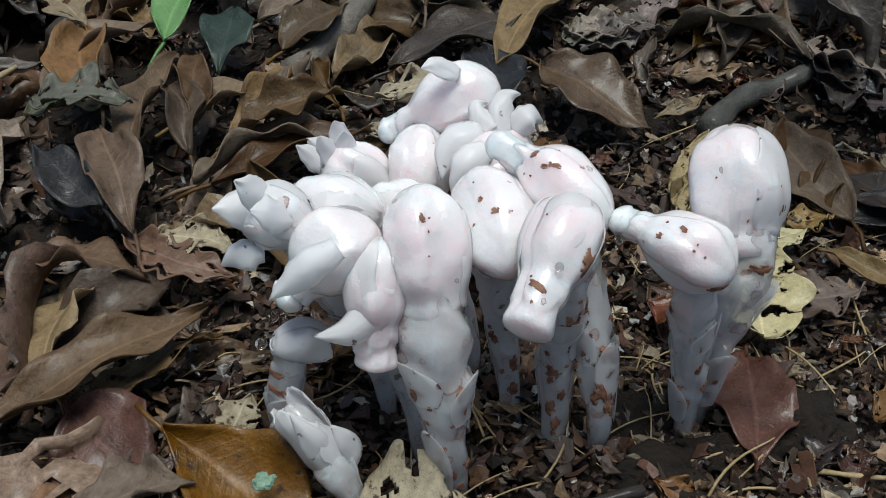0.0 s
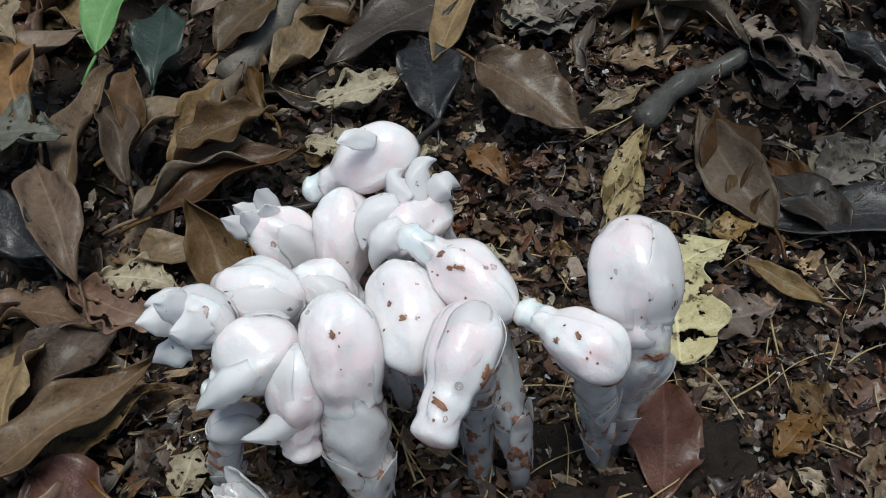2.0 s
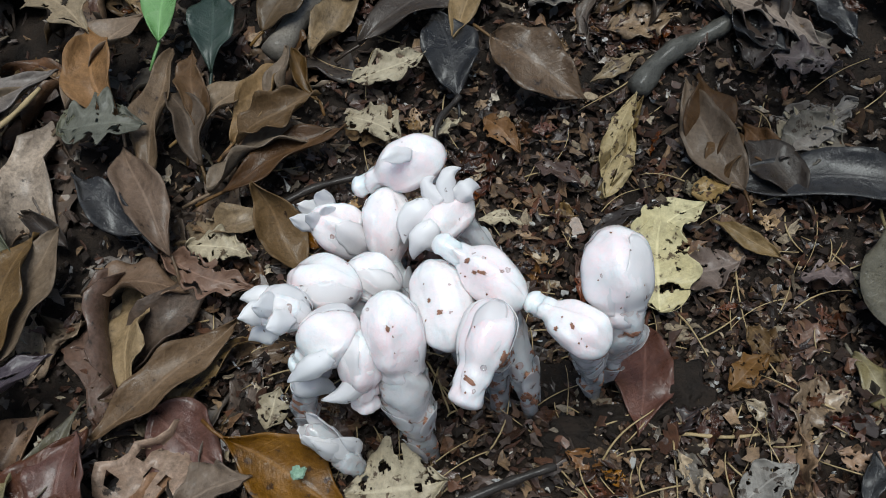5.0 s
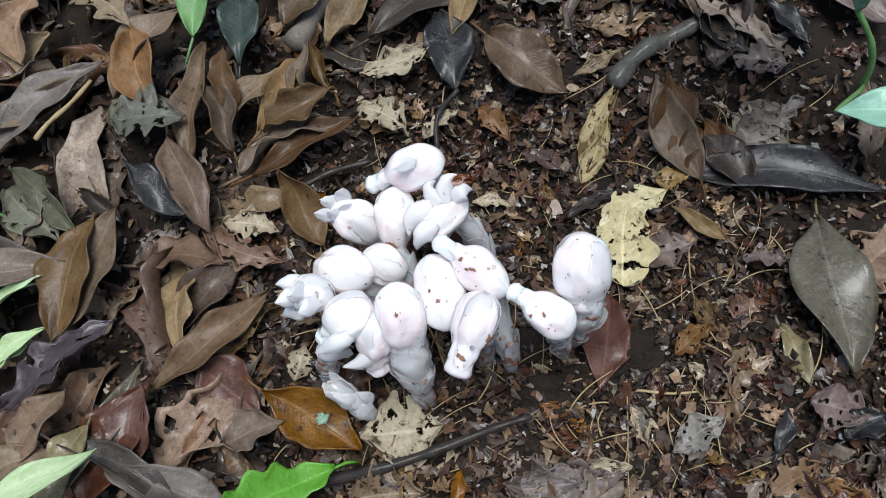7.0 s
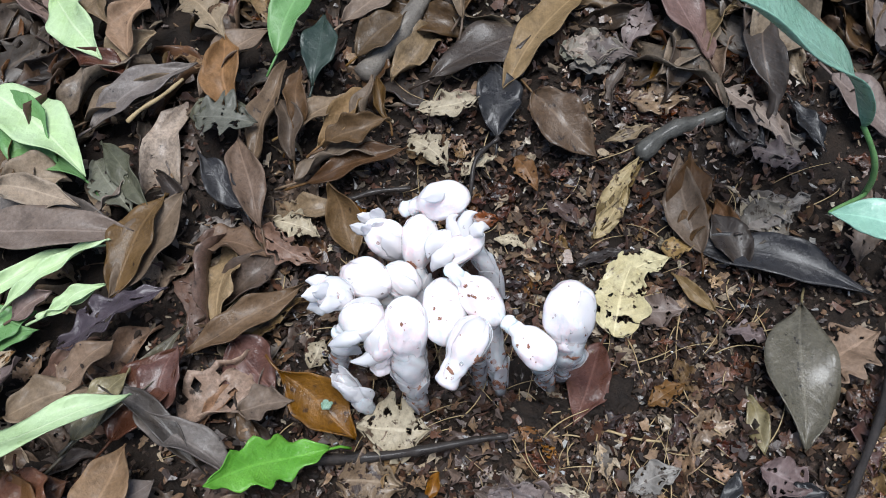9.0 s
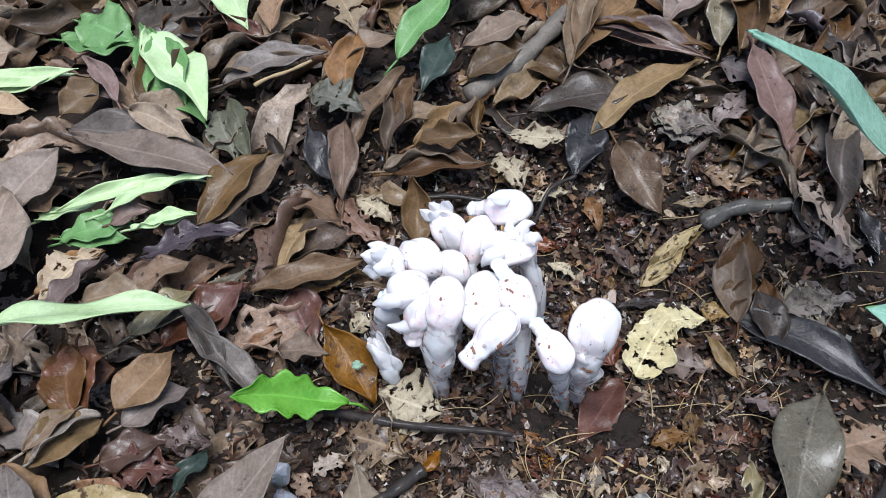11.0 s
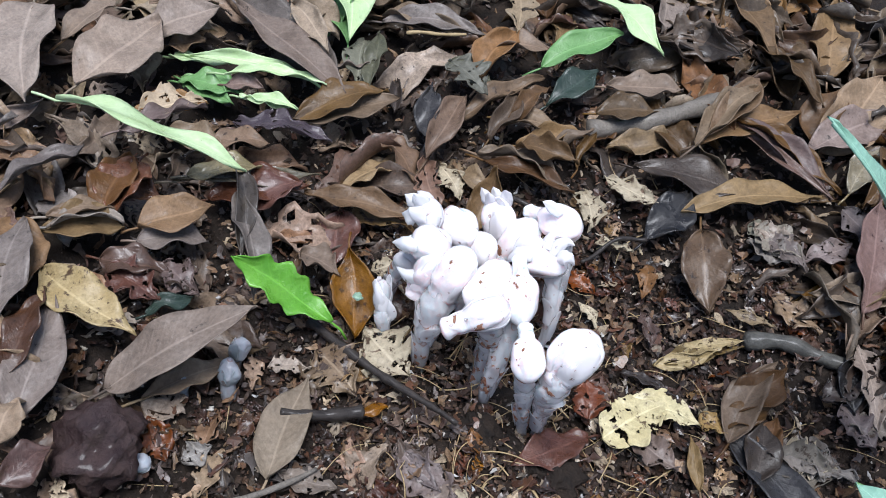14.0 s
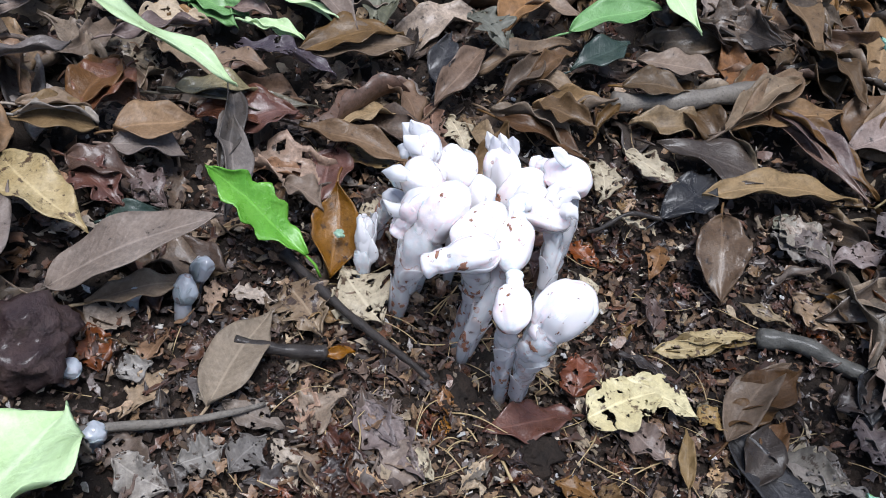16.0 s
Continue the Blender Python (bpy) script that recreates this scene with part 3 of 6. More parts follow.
def flower_parts(root, org, A, B, R, kind, flare, stub, rng, sepals, neck=0.5):
    """A waxy head of petals grown close together, their overlapping lips standing a little proud; loose thin petals and
    sepals round it; a knob-ended stigma where it shows."""
    A, B = np.array(A, float), np.array(B, float)
    twist = rng.uniform(0, 6.28)
    x, y, z = basis(B - A, (0.1, 0.2, 1))
    L = np.linalg.norm(B - A)
    seed, bend = rng.uniform(0, 90), rng.uniform(0.3, 1.1)
    core = "bud" if kind == "bell" else kind
    size, reach = (0.86, 0.9) if kind == "bell" else (1.0, 0.86 if stub else 1.0)
    lips = [(twist + 2 * math.pi * k / 5 + rng.uniform(-0.25, 0.25), rng.uniform(0.8, 1.05), rng.uniform(0.78, 1.0), rng.uniform(0.45, 0.9)) for k in range(5)]
    seg, verts, faces = 72, [], []
    along = ([-0.16, -0.08, 0.0] if neck > 0.1 else [0.001, 0.004, 0.01]) + [0.025 * i for i in range(1, 36)] + [0.9, 0.925, 0.95, 0.968, 0.982, 0.992, 0.998, 1.0]
    for s in along:
        for q in range(seg):
            a = 2 * math.pi * q / seg
            if s <= 0:
                r = neck * R * (1 + 1.2 * s)
                proud = 0.0
            else:
                r = R * size * profile(core, s, neck)
                if core in ("pipe", "hood") and s > 0.95:
                    r *= 1 - 0.07 * ((s - 0.95) / 0.05) ** 2
                proud = 0.0
                env = ease(s / 0.25) * ease((1.02 - s) / 0.15)
                for ph, hw, end, high in lips:
                    d = (a - ph + math.pi) % (2 * math.pi) - math.pi
                    f = d / (hw * (0.75 + 0.25 * math.sin(math.pi * min(1, s)))) + 0.18 * noise.noise(Vector((4 * s, ph, seed)))
                    tip = end * (1 - 0.1 * f * f) - s
                    inside = ease((1 - abs(f)) / 0.1) * ease(tip / 0.05)
                    proud = max(proud, inside * high * (0.72 + 0.28 * f))
                proud = proud * env * min(1, R / 5) + 0.65 * env * noise.noise(Vector((2.6 * s + seed, 1.3 * math.cos(a), 1.3 * math.sin(a)))) + 0.12 * noise.noise(Vector((7 * s + seed, 3 * math.cos(a), 3 * math.sin(a))))
                r = r * (swell(s, a, seed) if s < 0.97 else 1) + proud
                if flare and core == "pipe":
                    r += flare * R * max(0, s - 0.6) ** 2
            verts.append(A + x * s * reach * L + bend * math.sin(math.pi * min(1, max(0, s))) * z + r * (math.cos(a) * y + math.sin(a) * z) - org)
    n = len(along)
    for i in range(n - 1):
        for q in range(seg):
            q2 = (q + 1) % seg
            faces.append((i * seg + q, i * seg + q2, (i + 1) * seg + q2, (i + 1) * seg + q))
    verts += [A - x * (0.17 if neck > 0.1 else 0.0) * reach * L - org, A + x * 1.003 * reach * L - org]
    for q in range(seg):
        q2 = (q + 1) % seg
        faces += [(len(verts) - 2, q2, q), (len(verts) - 1, (n - 1) * seg + q, (n - 1) * seg + q2)]
    head = HEADS[root.name] = part("flower_head", to_mesh("flower_head", np.array(verts) * MM, faces, PETAL), root)
    for k in range(3 if kind in ("bell", "hood") else 0 if stub else 2):
        nu, nv = 19, 11
        P = np.zeros((nu, nv, 3))
        ph = twist + 2 * math.pi * k / 3.6 + rng.uniform(-0.3, 0.3)
        hw, ln = rng.uniform(0.8, 1.15) if kind == "bell" else rng.uniform(0.6, 0.85), rng.uniform(0.85, 1.05) if kind == "bell" else rng.uniform(0.58, 0.7) if kind == "hood" else rng.uniform(0.75, 0.95)
        loose = flare * rng.uniform(0.2, 1.2)
        for i in range(nu):
            for j in range(nv):
                u, f = i / (nu - 1), 2 * j / (nv - 1) - 1
                s = u * ln * (1 - 0.16 * abs(f) ** 1.6 + 0.07 * u * noise.noise(Vector((6 * f, ph, 3.0))) + 0.03 * u * noise.noise(Vector((19 * f, ph, 5.0))))
                a = ph + f * hw * max(0.05, math.sin(math.pi * (0.22 + 0.63 * u))) ** 0.6 * (1 + 0.25 * noise.noise(Vector((4 * u, math.copysign(2, f), ph))))
                r = R * profile(kind, min(1, s), neck) * swell(s, a, seed) + (0.1 + 0.12 * k) * ease(u / 0.2) + (0.0 if kind == "bell" else 0.3 * ease(u / 0.3))
                r += loose * R * max(0, u - 0.4) ** 2 * 1.5 + (0.9 if kind == "bell" else 0.35) * noise.noise(Vector((2.4 * f, 2 * s, k + seed))) * max(0, u - 0.2)
                P[i, j] = A + x * s * (1 if kind == "bell" else reach) * L + bend * math.sin(math.pi * min(1, s)) * z + r * (math.cos(a) * y + math.sin(a) * z) - org
        v, fc, uv = sheet_data(P * MM, 0.2 * MM)
        part("petal", to_mesh("petal", v, fc, THIN, uv), head)
    for k in range(sepals):
        nu, nv = 17, 13
        P = np.zeros((nu, nv, 3))
        ph, ln, fl = rng.uniform(0, 6.28), rng.uniform(0.5, 0.9), rng.uniform(0.0, 0.05) + flare * rng.uniform(0.3, 1.0)
        for i in range(nu):
            for j in range(nv):
                s, f = i / (nu - 1), 2 * j / (nv - 1) - 1
                wide = 0.7 * math.sin(math.pi * (0.16 + 0.83 * s)) ** 0.8 * (1 + 0.35 * noise.noise(Vector((5 * s, math.copysign(2, f), ph))))
                a = ph + f * wide
                sl = s * ln * (1 - 0.1 * f * f)
                r = R * profile(kind, sl, neck) * swell(sl, a, seed) + 0.22 + fl * R * s * s * 0.8 + 0.25 * noise.noise(Vector((3 * s, 2.5 * f, ph))) * (0.2 + s)
                P[i, j] = A + x * (sl - 0.04) * reach * L + bend * math.sin(math.pi * min(1, sl)) * z + r * (math.cos(a) * y + math.sin(a) * z) - org
        v, fc, uv = sheet_data(P * MM, 0.12 * MM)
        part("sepal", to_mesh("sepal", v, fc, SEPAL, uv), head, "thin glassy sepal")
    if stub:
        rr = stub * R
        ball = 1.1 * rr
        rings = [(q, rr * (0.97 + 0.15 * ease((q - 0.84) / 0.16))) for q in np.linspace(0.68, 1 - ball / L, 14)]
        rings += [(1 - ball / L + ball / L * math.sin(q), ball * max(0.06, math.cos(q))) for q in np.linspace(0.1, 1.54, 12)]
        v, fc = revolve(A, x, y, z, L, rings, 32, seed, bend)
        part("stigma", to_mesh("stigma", (v - org) * MM, fc, STIGMA), head, "milky blunt stigma")


def loose_petal(root, a, b, c, width, name="petal", mat=None, cup=0.5):
    """A free-standing thin petal or sepal from a over b to its point c, in mm."""
    a, b, c = (np.array(v, float) for v in (a, b, c))
    nu, nv = 19, 9
    P = np.zeros((nu, nv, 3))
    org = np.array(root.location) / MM
    t = np.linspace(0, 1, nu)[:, None]
    line = (1 - t) ** 2 * a + 2 * t * (1 - t) * b + t * t * c
    tan = np.gradient(line, axis=0)
    for i in range(nu):
        u = i / (nu - 1)
        x, y, z = basis(tan[i], (0.25, -0.6, 0.75))
        w = 0.5 * width * (math.sin(math.pi * (0.2 + 0.78 * u)) ** 0.8) * (1 - 0.45 * u ** 4)
        for j in range(nv):
            f = 2 * j / (nv - 1) - 1
            edge = 1 + 0.2 * noise.noise(Vector((5 * u, math.copysign(3, f), a[1])))
            P[i, j] = line[i] + y * f * w * edge - z * cup * w * f * f + z * 0.5 * noise.noise(Vector((2 * u, 1.4 * f, a[0]))) - org
    v, fc, uv = sheet_data(P * MM, 0.16 * MM)
    part(name, to_mesh(name, v, fc, mat or FRILL, uv), HEADS[root.name])


def ghost_pipe(base, A, B, R, kind="bud", flare=0.0, stub=None, r0=4.0, r1=3.2, bracts=8, sepals=2, lean=(0, 0), label="", seed=0):
    """One plant: fleshy stem with overlapping scale bracts, bent over at the neck into a single flower. All in mm."""
    rng = random.Random(seed)
    base, A, B = (np.array(v, float) for v in (base, A, B))
    root = thing("ghost_pipe", base * MM, label, "plant", "ghost pipe cluster")
    d = (B - A) / np.linalg.norm(B - A)
    H = np.linalg.norm(A - base)
    c1 = base + np.array([lean[0], lean[1], 0.62 * H])
    hooked = d[2] < 0.55
    end = A + d * (0.27 * np.linalg.norm(B - A) if hooked else 2.0)
    c2 = end - (0, 0, 0.3 * H) if hooked else A - d * min(0.2 * H, 6.0) + np.array([0, 0, 1.0])
    n, seg = 70, 36
    pts = bezier(base + (0, 0, -5), c1, c2, end, n)
    step = np.mean(np.linalg.norm(np.diff(pts, axis=0), axis=1))
    rad = [0.88 * (r0 + (r1 - r0) * t) * (0.5 + 0.5 * min(1, t / 0.6)) * (1 + 0.05 * math.sin(9 * t + seed) + 0.03 * math.sin(23 * t + 2 * seed)) for t in np.linspace(0, 1, n)]
    scales = []
    for k in range(bracts + 5):
        scales.append((0.08 + 0.78 * (k + 0.3 * rng.random()) / (bracts + 5), 2.4 * k + seed + rng.uniform(-0.3, 0.3), rng.uniform(0.7, 1.05), rng.uniform(8, 14), rng.uniform(0.4, 1.15)))
    tan = np.gradient(pts, axis=0)
    v, f = tube_data(pts - base, rad, seg)
    ref = np.array([0.3, 1, 0.1])
    for i in range(n):
        x, y, z = basis(tan[i], ref)
        c = pts[i] - base
        for q in range(seg):
            a = 2 * math.pi * q / seg
            high = 0.0
            for t0, ph, wide, ln, up in scales:
                u = (i - t0 * (n - 1)) * step / ln
                if -0.02 < u < 1.1:
                    d0 = (a - ph + math.pi) % (2 * math.pi) - math.pi
                    g = abs(d0) / (wide * max(0.05, math.sin(math.pi * min(0.99, max(0.01, 0.25 + 0.74 * u)))) ** 0.8)
                    high = max(high, up * (0.35 + 0.65 * u) * ease((1.05 - g) / 0.14) * ease((1.04 - u) / 0.12) * ease((u + 0.02) / 0.1))
            k = 0.2 * noise.noise(Vector(c * 0.16) + Vector((seed, 1.4 * math.cos(a), 1.4 * math.sin(a)))) + 0.04 * noise.noise(Vector(c * 0.5) + Vector((3 * math.cos(a), seed, 3 * math.sin(a))))
            v[i * seg + q] = c + (rad[i] * (1 + k) + high * ease((n - 1 - i) / 20)) * (math.cos(a) * y + math.sin(a) * z)
    stem = part("stem", to_mesh("stem", v * MM, f, STEM), root, "glassy translucent white stem")
    for k in range(max(2, bracts // 2)):
        t0, ph, wide, ln, up = scales[(2 * k + 1) % max(3, int(0.7 * len(scales)))]
        nu, nv, fl = 13, 9, rng.uniform(0.2, 1.0)
        P = np.zeros((nu, nv, 3))
        for i in range(nu):
            s = i / (nu - 1)
            q = min(t0 * (n - 1) + s * 1.1 * ln / step, n - 1.001)
            a0 = int(q)
            c = pts[a0] * (1 - q + a0) + pts[a0 + 1] * (q - a0)
            x, y, z = basis(tan[a0] * (1 - q + a0) + tan[a0 + 1] * (q - a0), ref)
            rr = rad[a0] * 1.03 + 0.25 + up * (0.35 + 0.65 * s) + fl * s * s * s
            for j in range(nv):
                f0 = 2 * j / (nv - 1) - 1
                a = ph + f0 * wide * max(0.04, math.sin(math.pi * (0.25 + 0.73 * s))) ** 0.8
                P[i, j] = c + (rr + 0.3 * noise.noise(Vector((s * 2.4, f0 * 1.8, k + seed)))) * (math.cos(a) * y + math.sin(a) * z) - base
        v, f, uv = sheet_data(P * MM, 0.12 * MM)
        part("bract", to_mesh("bract", v, f, BRACT, uv), stem, "glassy scale leaf")
    flower_parts(root, base, A, B, R, kind, flare, stub, rng, max(0, sepals - 2), 0.05 if hooked else 0.91 * r1 / R)
    return root


def flesh_of(root):
    """The stem and head of a plant as one search tree, in metres from its base."""
    verts, faces = [], []
    for ob in root.children:
        if ob.name.startswith(("stem", "flower_head")):
            o = len(verts)
            verts += [v.co.copy() for v in ob.data.vertices]
            faces += [[o + i for i in f.vertices] for f in ob.data.polygons]
    return BVHTree.FromPolygons(verts, faces)


def bruise(root, place, normal, w, h, seed, tree=None):
    """A dry brown patch of torn skin lying close on a stem or petal."""
    tree = tree or flesh_of(root)
    at, out, _, _ = tree.find_nearest((Vector(place) * MM) - root.location)
    x, y, z = basis(out, (0.2, 0.1, 1))
    n = 13
    P, Q = np.zeros((n, n, 3)), np.zeros((n, n, 3))
    for i in range(n):
        for j in range(n):
            a, b = 2 * i / (n - 1) - 1, 2 * j / (n - 1) - 1
            near, skin, _, _ = tree.find_nearest(at + Vector(y * a * w + z * b * h) * MM)
            lift = 0.16 + 0.12 * noise.noise(Vector((a * 2, b * 2, seed)))
            P[i, j], Q[i, j] = near + skin * lift * MM, near - skin * 0.1 * MM
    c = (n - 2) / 2
    keep = np.array([[math.hypot(i - c, j - c) + 3.4 * noise.noise(Vector((i * 0.42, j * 0.42, seed))) < 4.6 for j in range(n - 1)] for i in range(n - 1)])
    v, f, uv = sheet_data(P, 0.1 * MM, keep, Q)
    part("dry_scale", to_mesh("dry_scale", v, f, STAIN, uv), root, "dry brown torn scale")


def speckle(root, count, seed, low=4, high=30):
    """Small brown scars strewn round the lower stem."""
    r, tree = random.Random(seed), flesh_of(root)
    for k in range(count):
        a = r.uniform(-2.9, 0.5)
        place = np.array(root.location) / MM + (9 * math.cos(a), 9 * math.sin(a), r.uniform(low, high))
        size = r.uniform(0.4, 0.95) if r.random() < 0.65 else r.uniform(0.95, 1.6)
        bruise(root, place, (0, 0, 1), size, size * r.uniform(0.6, 1.8), r.uniform(0, 90), tree)


def flecks(root, A, B, count, seed):
    """Pinhead brown flecks scattered over the upper side of a head."""
    r, tree = random.Random(seed), flesh_of(root)
    for k in range(count):
        s = r.uniform(0.1, 0.85)
        place = [a + (b - a) * s + d for a, b, d in zip(A, B, (r.uniform(-5, 5), r.uniform(-8, 2), r.uniform(2, 8)))]
        bruise(root, place, (0, 0, 1), r.uniform(0.12, 0.28), r.uniform(0.14, 0.34), r.uniform(0, 90), tree)


WHITE = "waxy white ghost pipe plant, "
p = ghost_pipe((5, 146, -2), (3.5, 157, 46.5), (-21.5, 153, 38), 6.1, "pipe", 0.0, 0.43, 3.4, 3.0, 7, 1, (4, 6), WHITE + "tallest, flower nodding", 1)
loose_petal(p, (-4, 153, 51), (-8, 151, 56), (-11, 150, 55), 4.4, cup=0.2)
p = ghost_pipe((-8, 128, 0), (-14, 136, 29), (-12, 150.5, 42), 5.6, "bud", 0, None, 3.6, 3.6, 9, 2, (0, 0), WHITE + "pinkish rounded bud, brown-scaled", 2)
bruise(p, (-15, 132.0, 34), (-0.1, -1, 0.25), 2.2, 2.6, 3.1)
bruise(p, (-11, 130.5, 26), (-0.1, -1, 0.25), 1.0, 1.6, 4.2)
p = ghost_pipe((-12, 132, 0), (-20, 141, 27), (-31, 146, 41), 5.7, "bud", 0.0, None, 3.4, 3.2, 6, 3, (0, 4), WHITE + "flower with spiky flared sepals", 3)
for q in ((-36, 143, 44), (-31, 142, 46.5), (-26.5, 144, 46), (-35, 148, 42), (-29, 149, 45)):
    loose_petal(p, (0.45 * q[0] - 14, q[1] + 0.5, 36.5), (0.7 * q[0] - 8.6, q[1] + 0.3, q[2] - 2.5), q, 4.6, "sepal", cup=0.35)
p = ghost_pipe((13, 135, -2), (8.5, 147.5, 38), (-4.5, 134, 41), 5.2, "bud", 0.3, None, 3.4, 3.2, 7, 4, (3, 6), WHITE + "open flower with curled glassy sepals", 4)
loose_petal(p, (4, 142, 45), (3, 148, 51), (7.5, 150, 48), 5, "sepal", SEPAL)
loose_petal(p, (6, 143, 44), (10, 144, 50), (11.5, 147, 43), 6, "sepal", SEPAL)
loose_petal(p, (2, 142, 46), (-2, 146, 50), (1, 149, 47), 5, "sepal", SEPAL)
loose_petal(p, (0, 141, 46), (-7, 138, 48), (-8, 135, 40), 7, cup=0.5)
loose_petal(p, (1, 136, 46), (-4, 131, 47), (-6, 131, 39), 6.5, cup=0.5)
p = ghost_pipe((18, 103, -2), (20, 113.5, 45), (1, 128, 54), 5.5, "pipe", 0.0, 0.45, 3.9, 3.8, 9, 2, (2, -2), WHITE + "long brown-specked bud bent sideways", 5)
speckle(p, 24, 51, 3, 40)
flecks(p, (20, 113.5, 45), (1, 128, 54), 5, 61)
bruise(p, (11.5, 117.6, 55.4), (0.1, -0.5, 1), 1.3, 0.6, 11.3)
bruise(p, (7, 120.8, 57.3), (0.1, -0.5, 1), 0.8, 0.9, 12.8)
bruise(p, (9, 117.0, 56.0), (-0.1, -0.6, 1), 0.7, 0.5, 21.8)
bruise(p, (17.5, 98.2, 17), (0.1, -1, 0.2), 2.4, 2.6, 7.7)
bruise(p, (19.5, 98.6, 26), (0.2, -1, 0.1), 1.2, 1.8, 9.1)
bruise(p, (22.4, 101, 12), (0.9, -0.7, 0.1), 0.9, 1.3, 9.7)
p = ghost_pipe((3, 111, -1), (-1, 126, 47), (3.5, 104, 45), 6.5, "bud", 0.0, None, 4.2, 3.8, 10, 2, (-2, 14), WHITE + "plump pink-flushed bud", 6)
speckle(p, 10, 57)
flecks(p, (-1, 126, 47), (3.5, 104, 45), 3, 62)
bruise(p, (1.5, 110, 53.2), (0.1, -0.4, 1), 0.8, 0.7, 13.1)
bruise(p, (-1.5, 113, 54), (-0.2, -0.4, 1), 0.6, 0.5, 14.6)
p = ghost_pipe((10, 104, -1), (15, 112, 52.5), (5.0, 90.8, 44.5), 5.7, "hood", 0.0, None, 4.6, 4.2, 11, 2, (2, 8), WHITE + "nodding pipe with milky mouth", 7)
speckle(p, 22, 52, 3, 38)
flecks(p, (15, 112, 52.5), (5, 90.8, 44.5), 4, 63)
bruise(p, (14.8, 99.0, 51), (0.8, -0.9, 0.2), 1.8, 3.0, 2.3)
bruise(p, (7, 94.2, 52.4), (-0.2, -0.9, 0.5), 2.2, 0.8, 2.9)
bruise(p, (8, 98.2, 20), (-0.1, -1, 0.15), 1.7, 1.2, 5.9)
bruise(p, (5.2, 98.8, 30), (-0.4, -1, 0.1), 1.0, 1.4, 25.9)
bruise(p, (11.5, 98.6, 13), (0.3, -1, 0.1), 1.0, 1.5, 26.9)
p = ghost_pipe((-8.5, 93.5, -2), (-9.6, 103.5, 39), (-10, 115, 55), 6.4, "bud", 0.0, None, 4.9, 6.3, 13, 2, (0, -1), WHITE + "smooth upright oval bud", 8)
speckle(p, 22, 53, 3, 36)
flecks(p, (-9.6, 103.5, 39), (-10, 115, 55), 3, 64)
bruise(p, (-9.5, 106.2, 55.4), (0, -0.8, 0.7), 0.7, 0.8, 17.9)
bruise(p, (-6.5, 91.8, 22), (0.3, -1, 0.1), 0.9, 0.5, 18.4)
bruise(p, (-12, 91.2, 14), (-0.3, -1, 0.1), 0.7, 1.1, 19.2)
p = ghost_pipe((-15, 103, -1), (-18, 112, 50), (-34.5, 104, 40), 6.5, "pipe", 0.0, 0.42, 4.6, 4.2, 7, 4, (3, 6), WHITE + "half-open bell with thin curling sepals", 9)
speckle(p, 8, 56)
loose_petal(p, (-16, 100, 47), (-19, 96, 40.5), (-27.5, 96.5, 40.5), 6.2, mat=SEPAL, cup=0.7)
loose_petal(p, (-22, 101, 55), (-29, 97, 53), (-34, 99.5, 46), 5.5, cup=0.7)
p = ghost_pipe((-22, 112, 0), (-29, 115, 47), (-41, 117, 50), 5.2, "bud", 0.0, None, 3.6, 3.4, 6, 5, (4, 2), WHITE + "open flower with loose pointed sepals", 10)
loose_petal(p, (-34, 116, 52), (-36, 112.5, 57), (-38.5, 112, 60), 6)
loose_petal(p, (-36, 115, 50), (-40, 112.5, 55), (-43.5, 112, 54.5), 6)
loose_petal(p, (-36, 118, 49), (-41, 118, 52.5), (-45, 119, 50), 6)
loose_petal(p, (-31, 113, 51), (-33, 109, 56), (-36, 108, 57), 6)
loose_petal(p, (-37, 112, 45), (-42, 111, 46), (-45, 112, 42), 5.5)
p = ghost_pipe((-12, 116, 0), (-18, 122, 43), (-36, 126.5, 42.5), 6.2, "bud", 0.0, None, 3.8, 3.5, 6, 2, (0, 2), WHITE + "plump closed bud lying level", 11)
p = ghost_pipe((-5, 122, 0), (-9.5, 124, 36.5), (-22, 130, 41), 5.2, "bud", 0.0, None, 3.4, 3.2, 6, 2, (1, 1), WHITE + "small bud with brown-rimmed sepal", 12)
p = ghost_pipe((-14, 100, -1), (-16.5, 108, 50), (-19, 97, 31), 5.0, "hood", 0.0, None, 4.2, 3.8, 6, 3, (0, 8), WHITE + "hanging bell pressed between two buds", 16)
p = ghost_pipe((36, 108, -5), (37.5, 101.5, 44.5), (20.3, 115, 46.2), 5.3, "pipe", 0.0, 0.47, 3.8, 3.4, 8, 2, (-2, -3), WHITE + "short drooping pipe with milky knob", 14)
speckle(p, 14, 54, 3, 40)
flecks(p, (37.5, 101.5, 44.5), (20.3, 115, 46.2), 4, 65)
bruise(p, (30, 104.8, 51.4), (0.1, -0.4, 1), 1.0, 0.5, 15.2)
bruise(p, (26.5, 105.2, 50.2), (0, -0.7, 1), 0.6, 0.6, 16.4)
bruise(p, (36.5, 96.8, 41.5), (0.3, -1, -0.1), 2.4, 0.9, 6.2)
bruise(p, (37.5, 102.6, 14), (0.3, -1, 0.1), 1.0, 1.0, 27.2)
p = ghost_pipe((38.5, 112, -5), (41.6, 111.8, 42.2), (40.8, 126.5, 54.7), 7.5, "bud", 0.0, None, 4.0, 5.9, 9, 2, (1, -1), WHITE + "large swollen bud standing apart", 15)
speckle(p, 13, 55, 3, 46)
flecks(p, (41.6, 111.8, 42.2), (40.8, 126.5, 54.7), 4, 66)
bruise(p, (47.6, 111, 51), (0.6, -0.8, 0.5), 1.1, 3.0, 8.3)
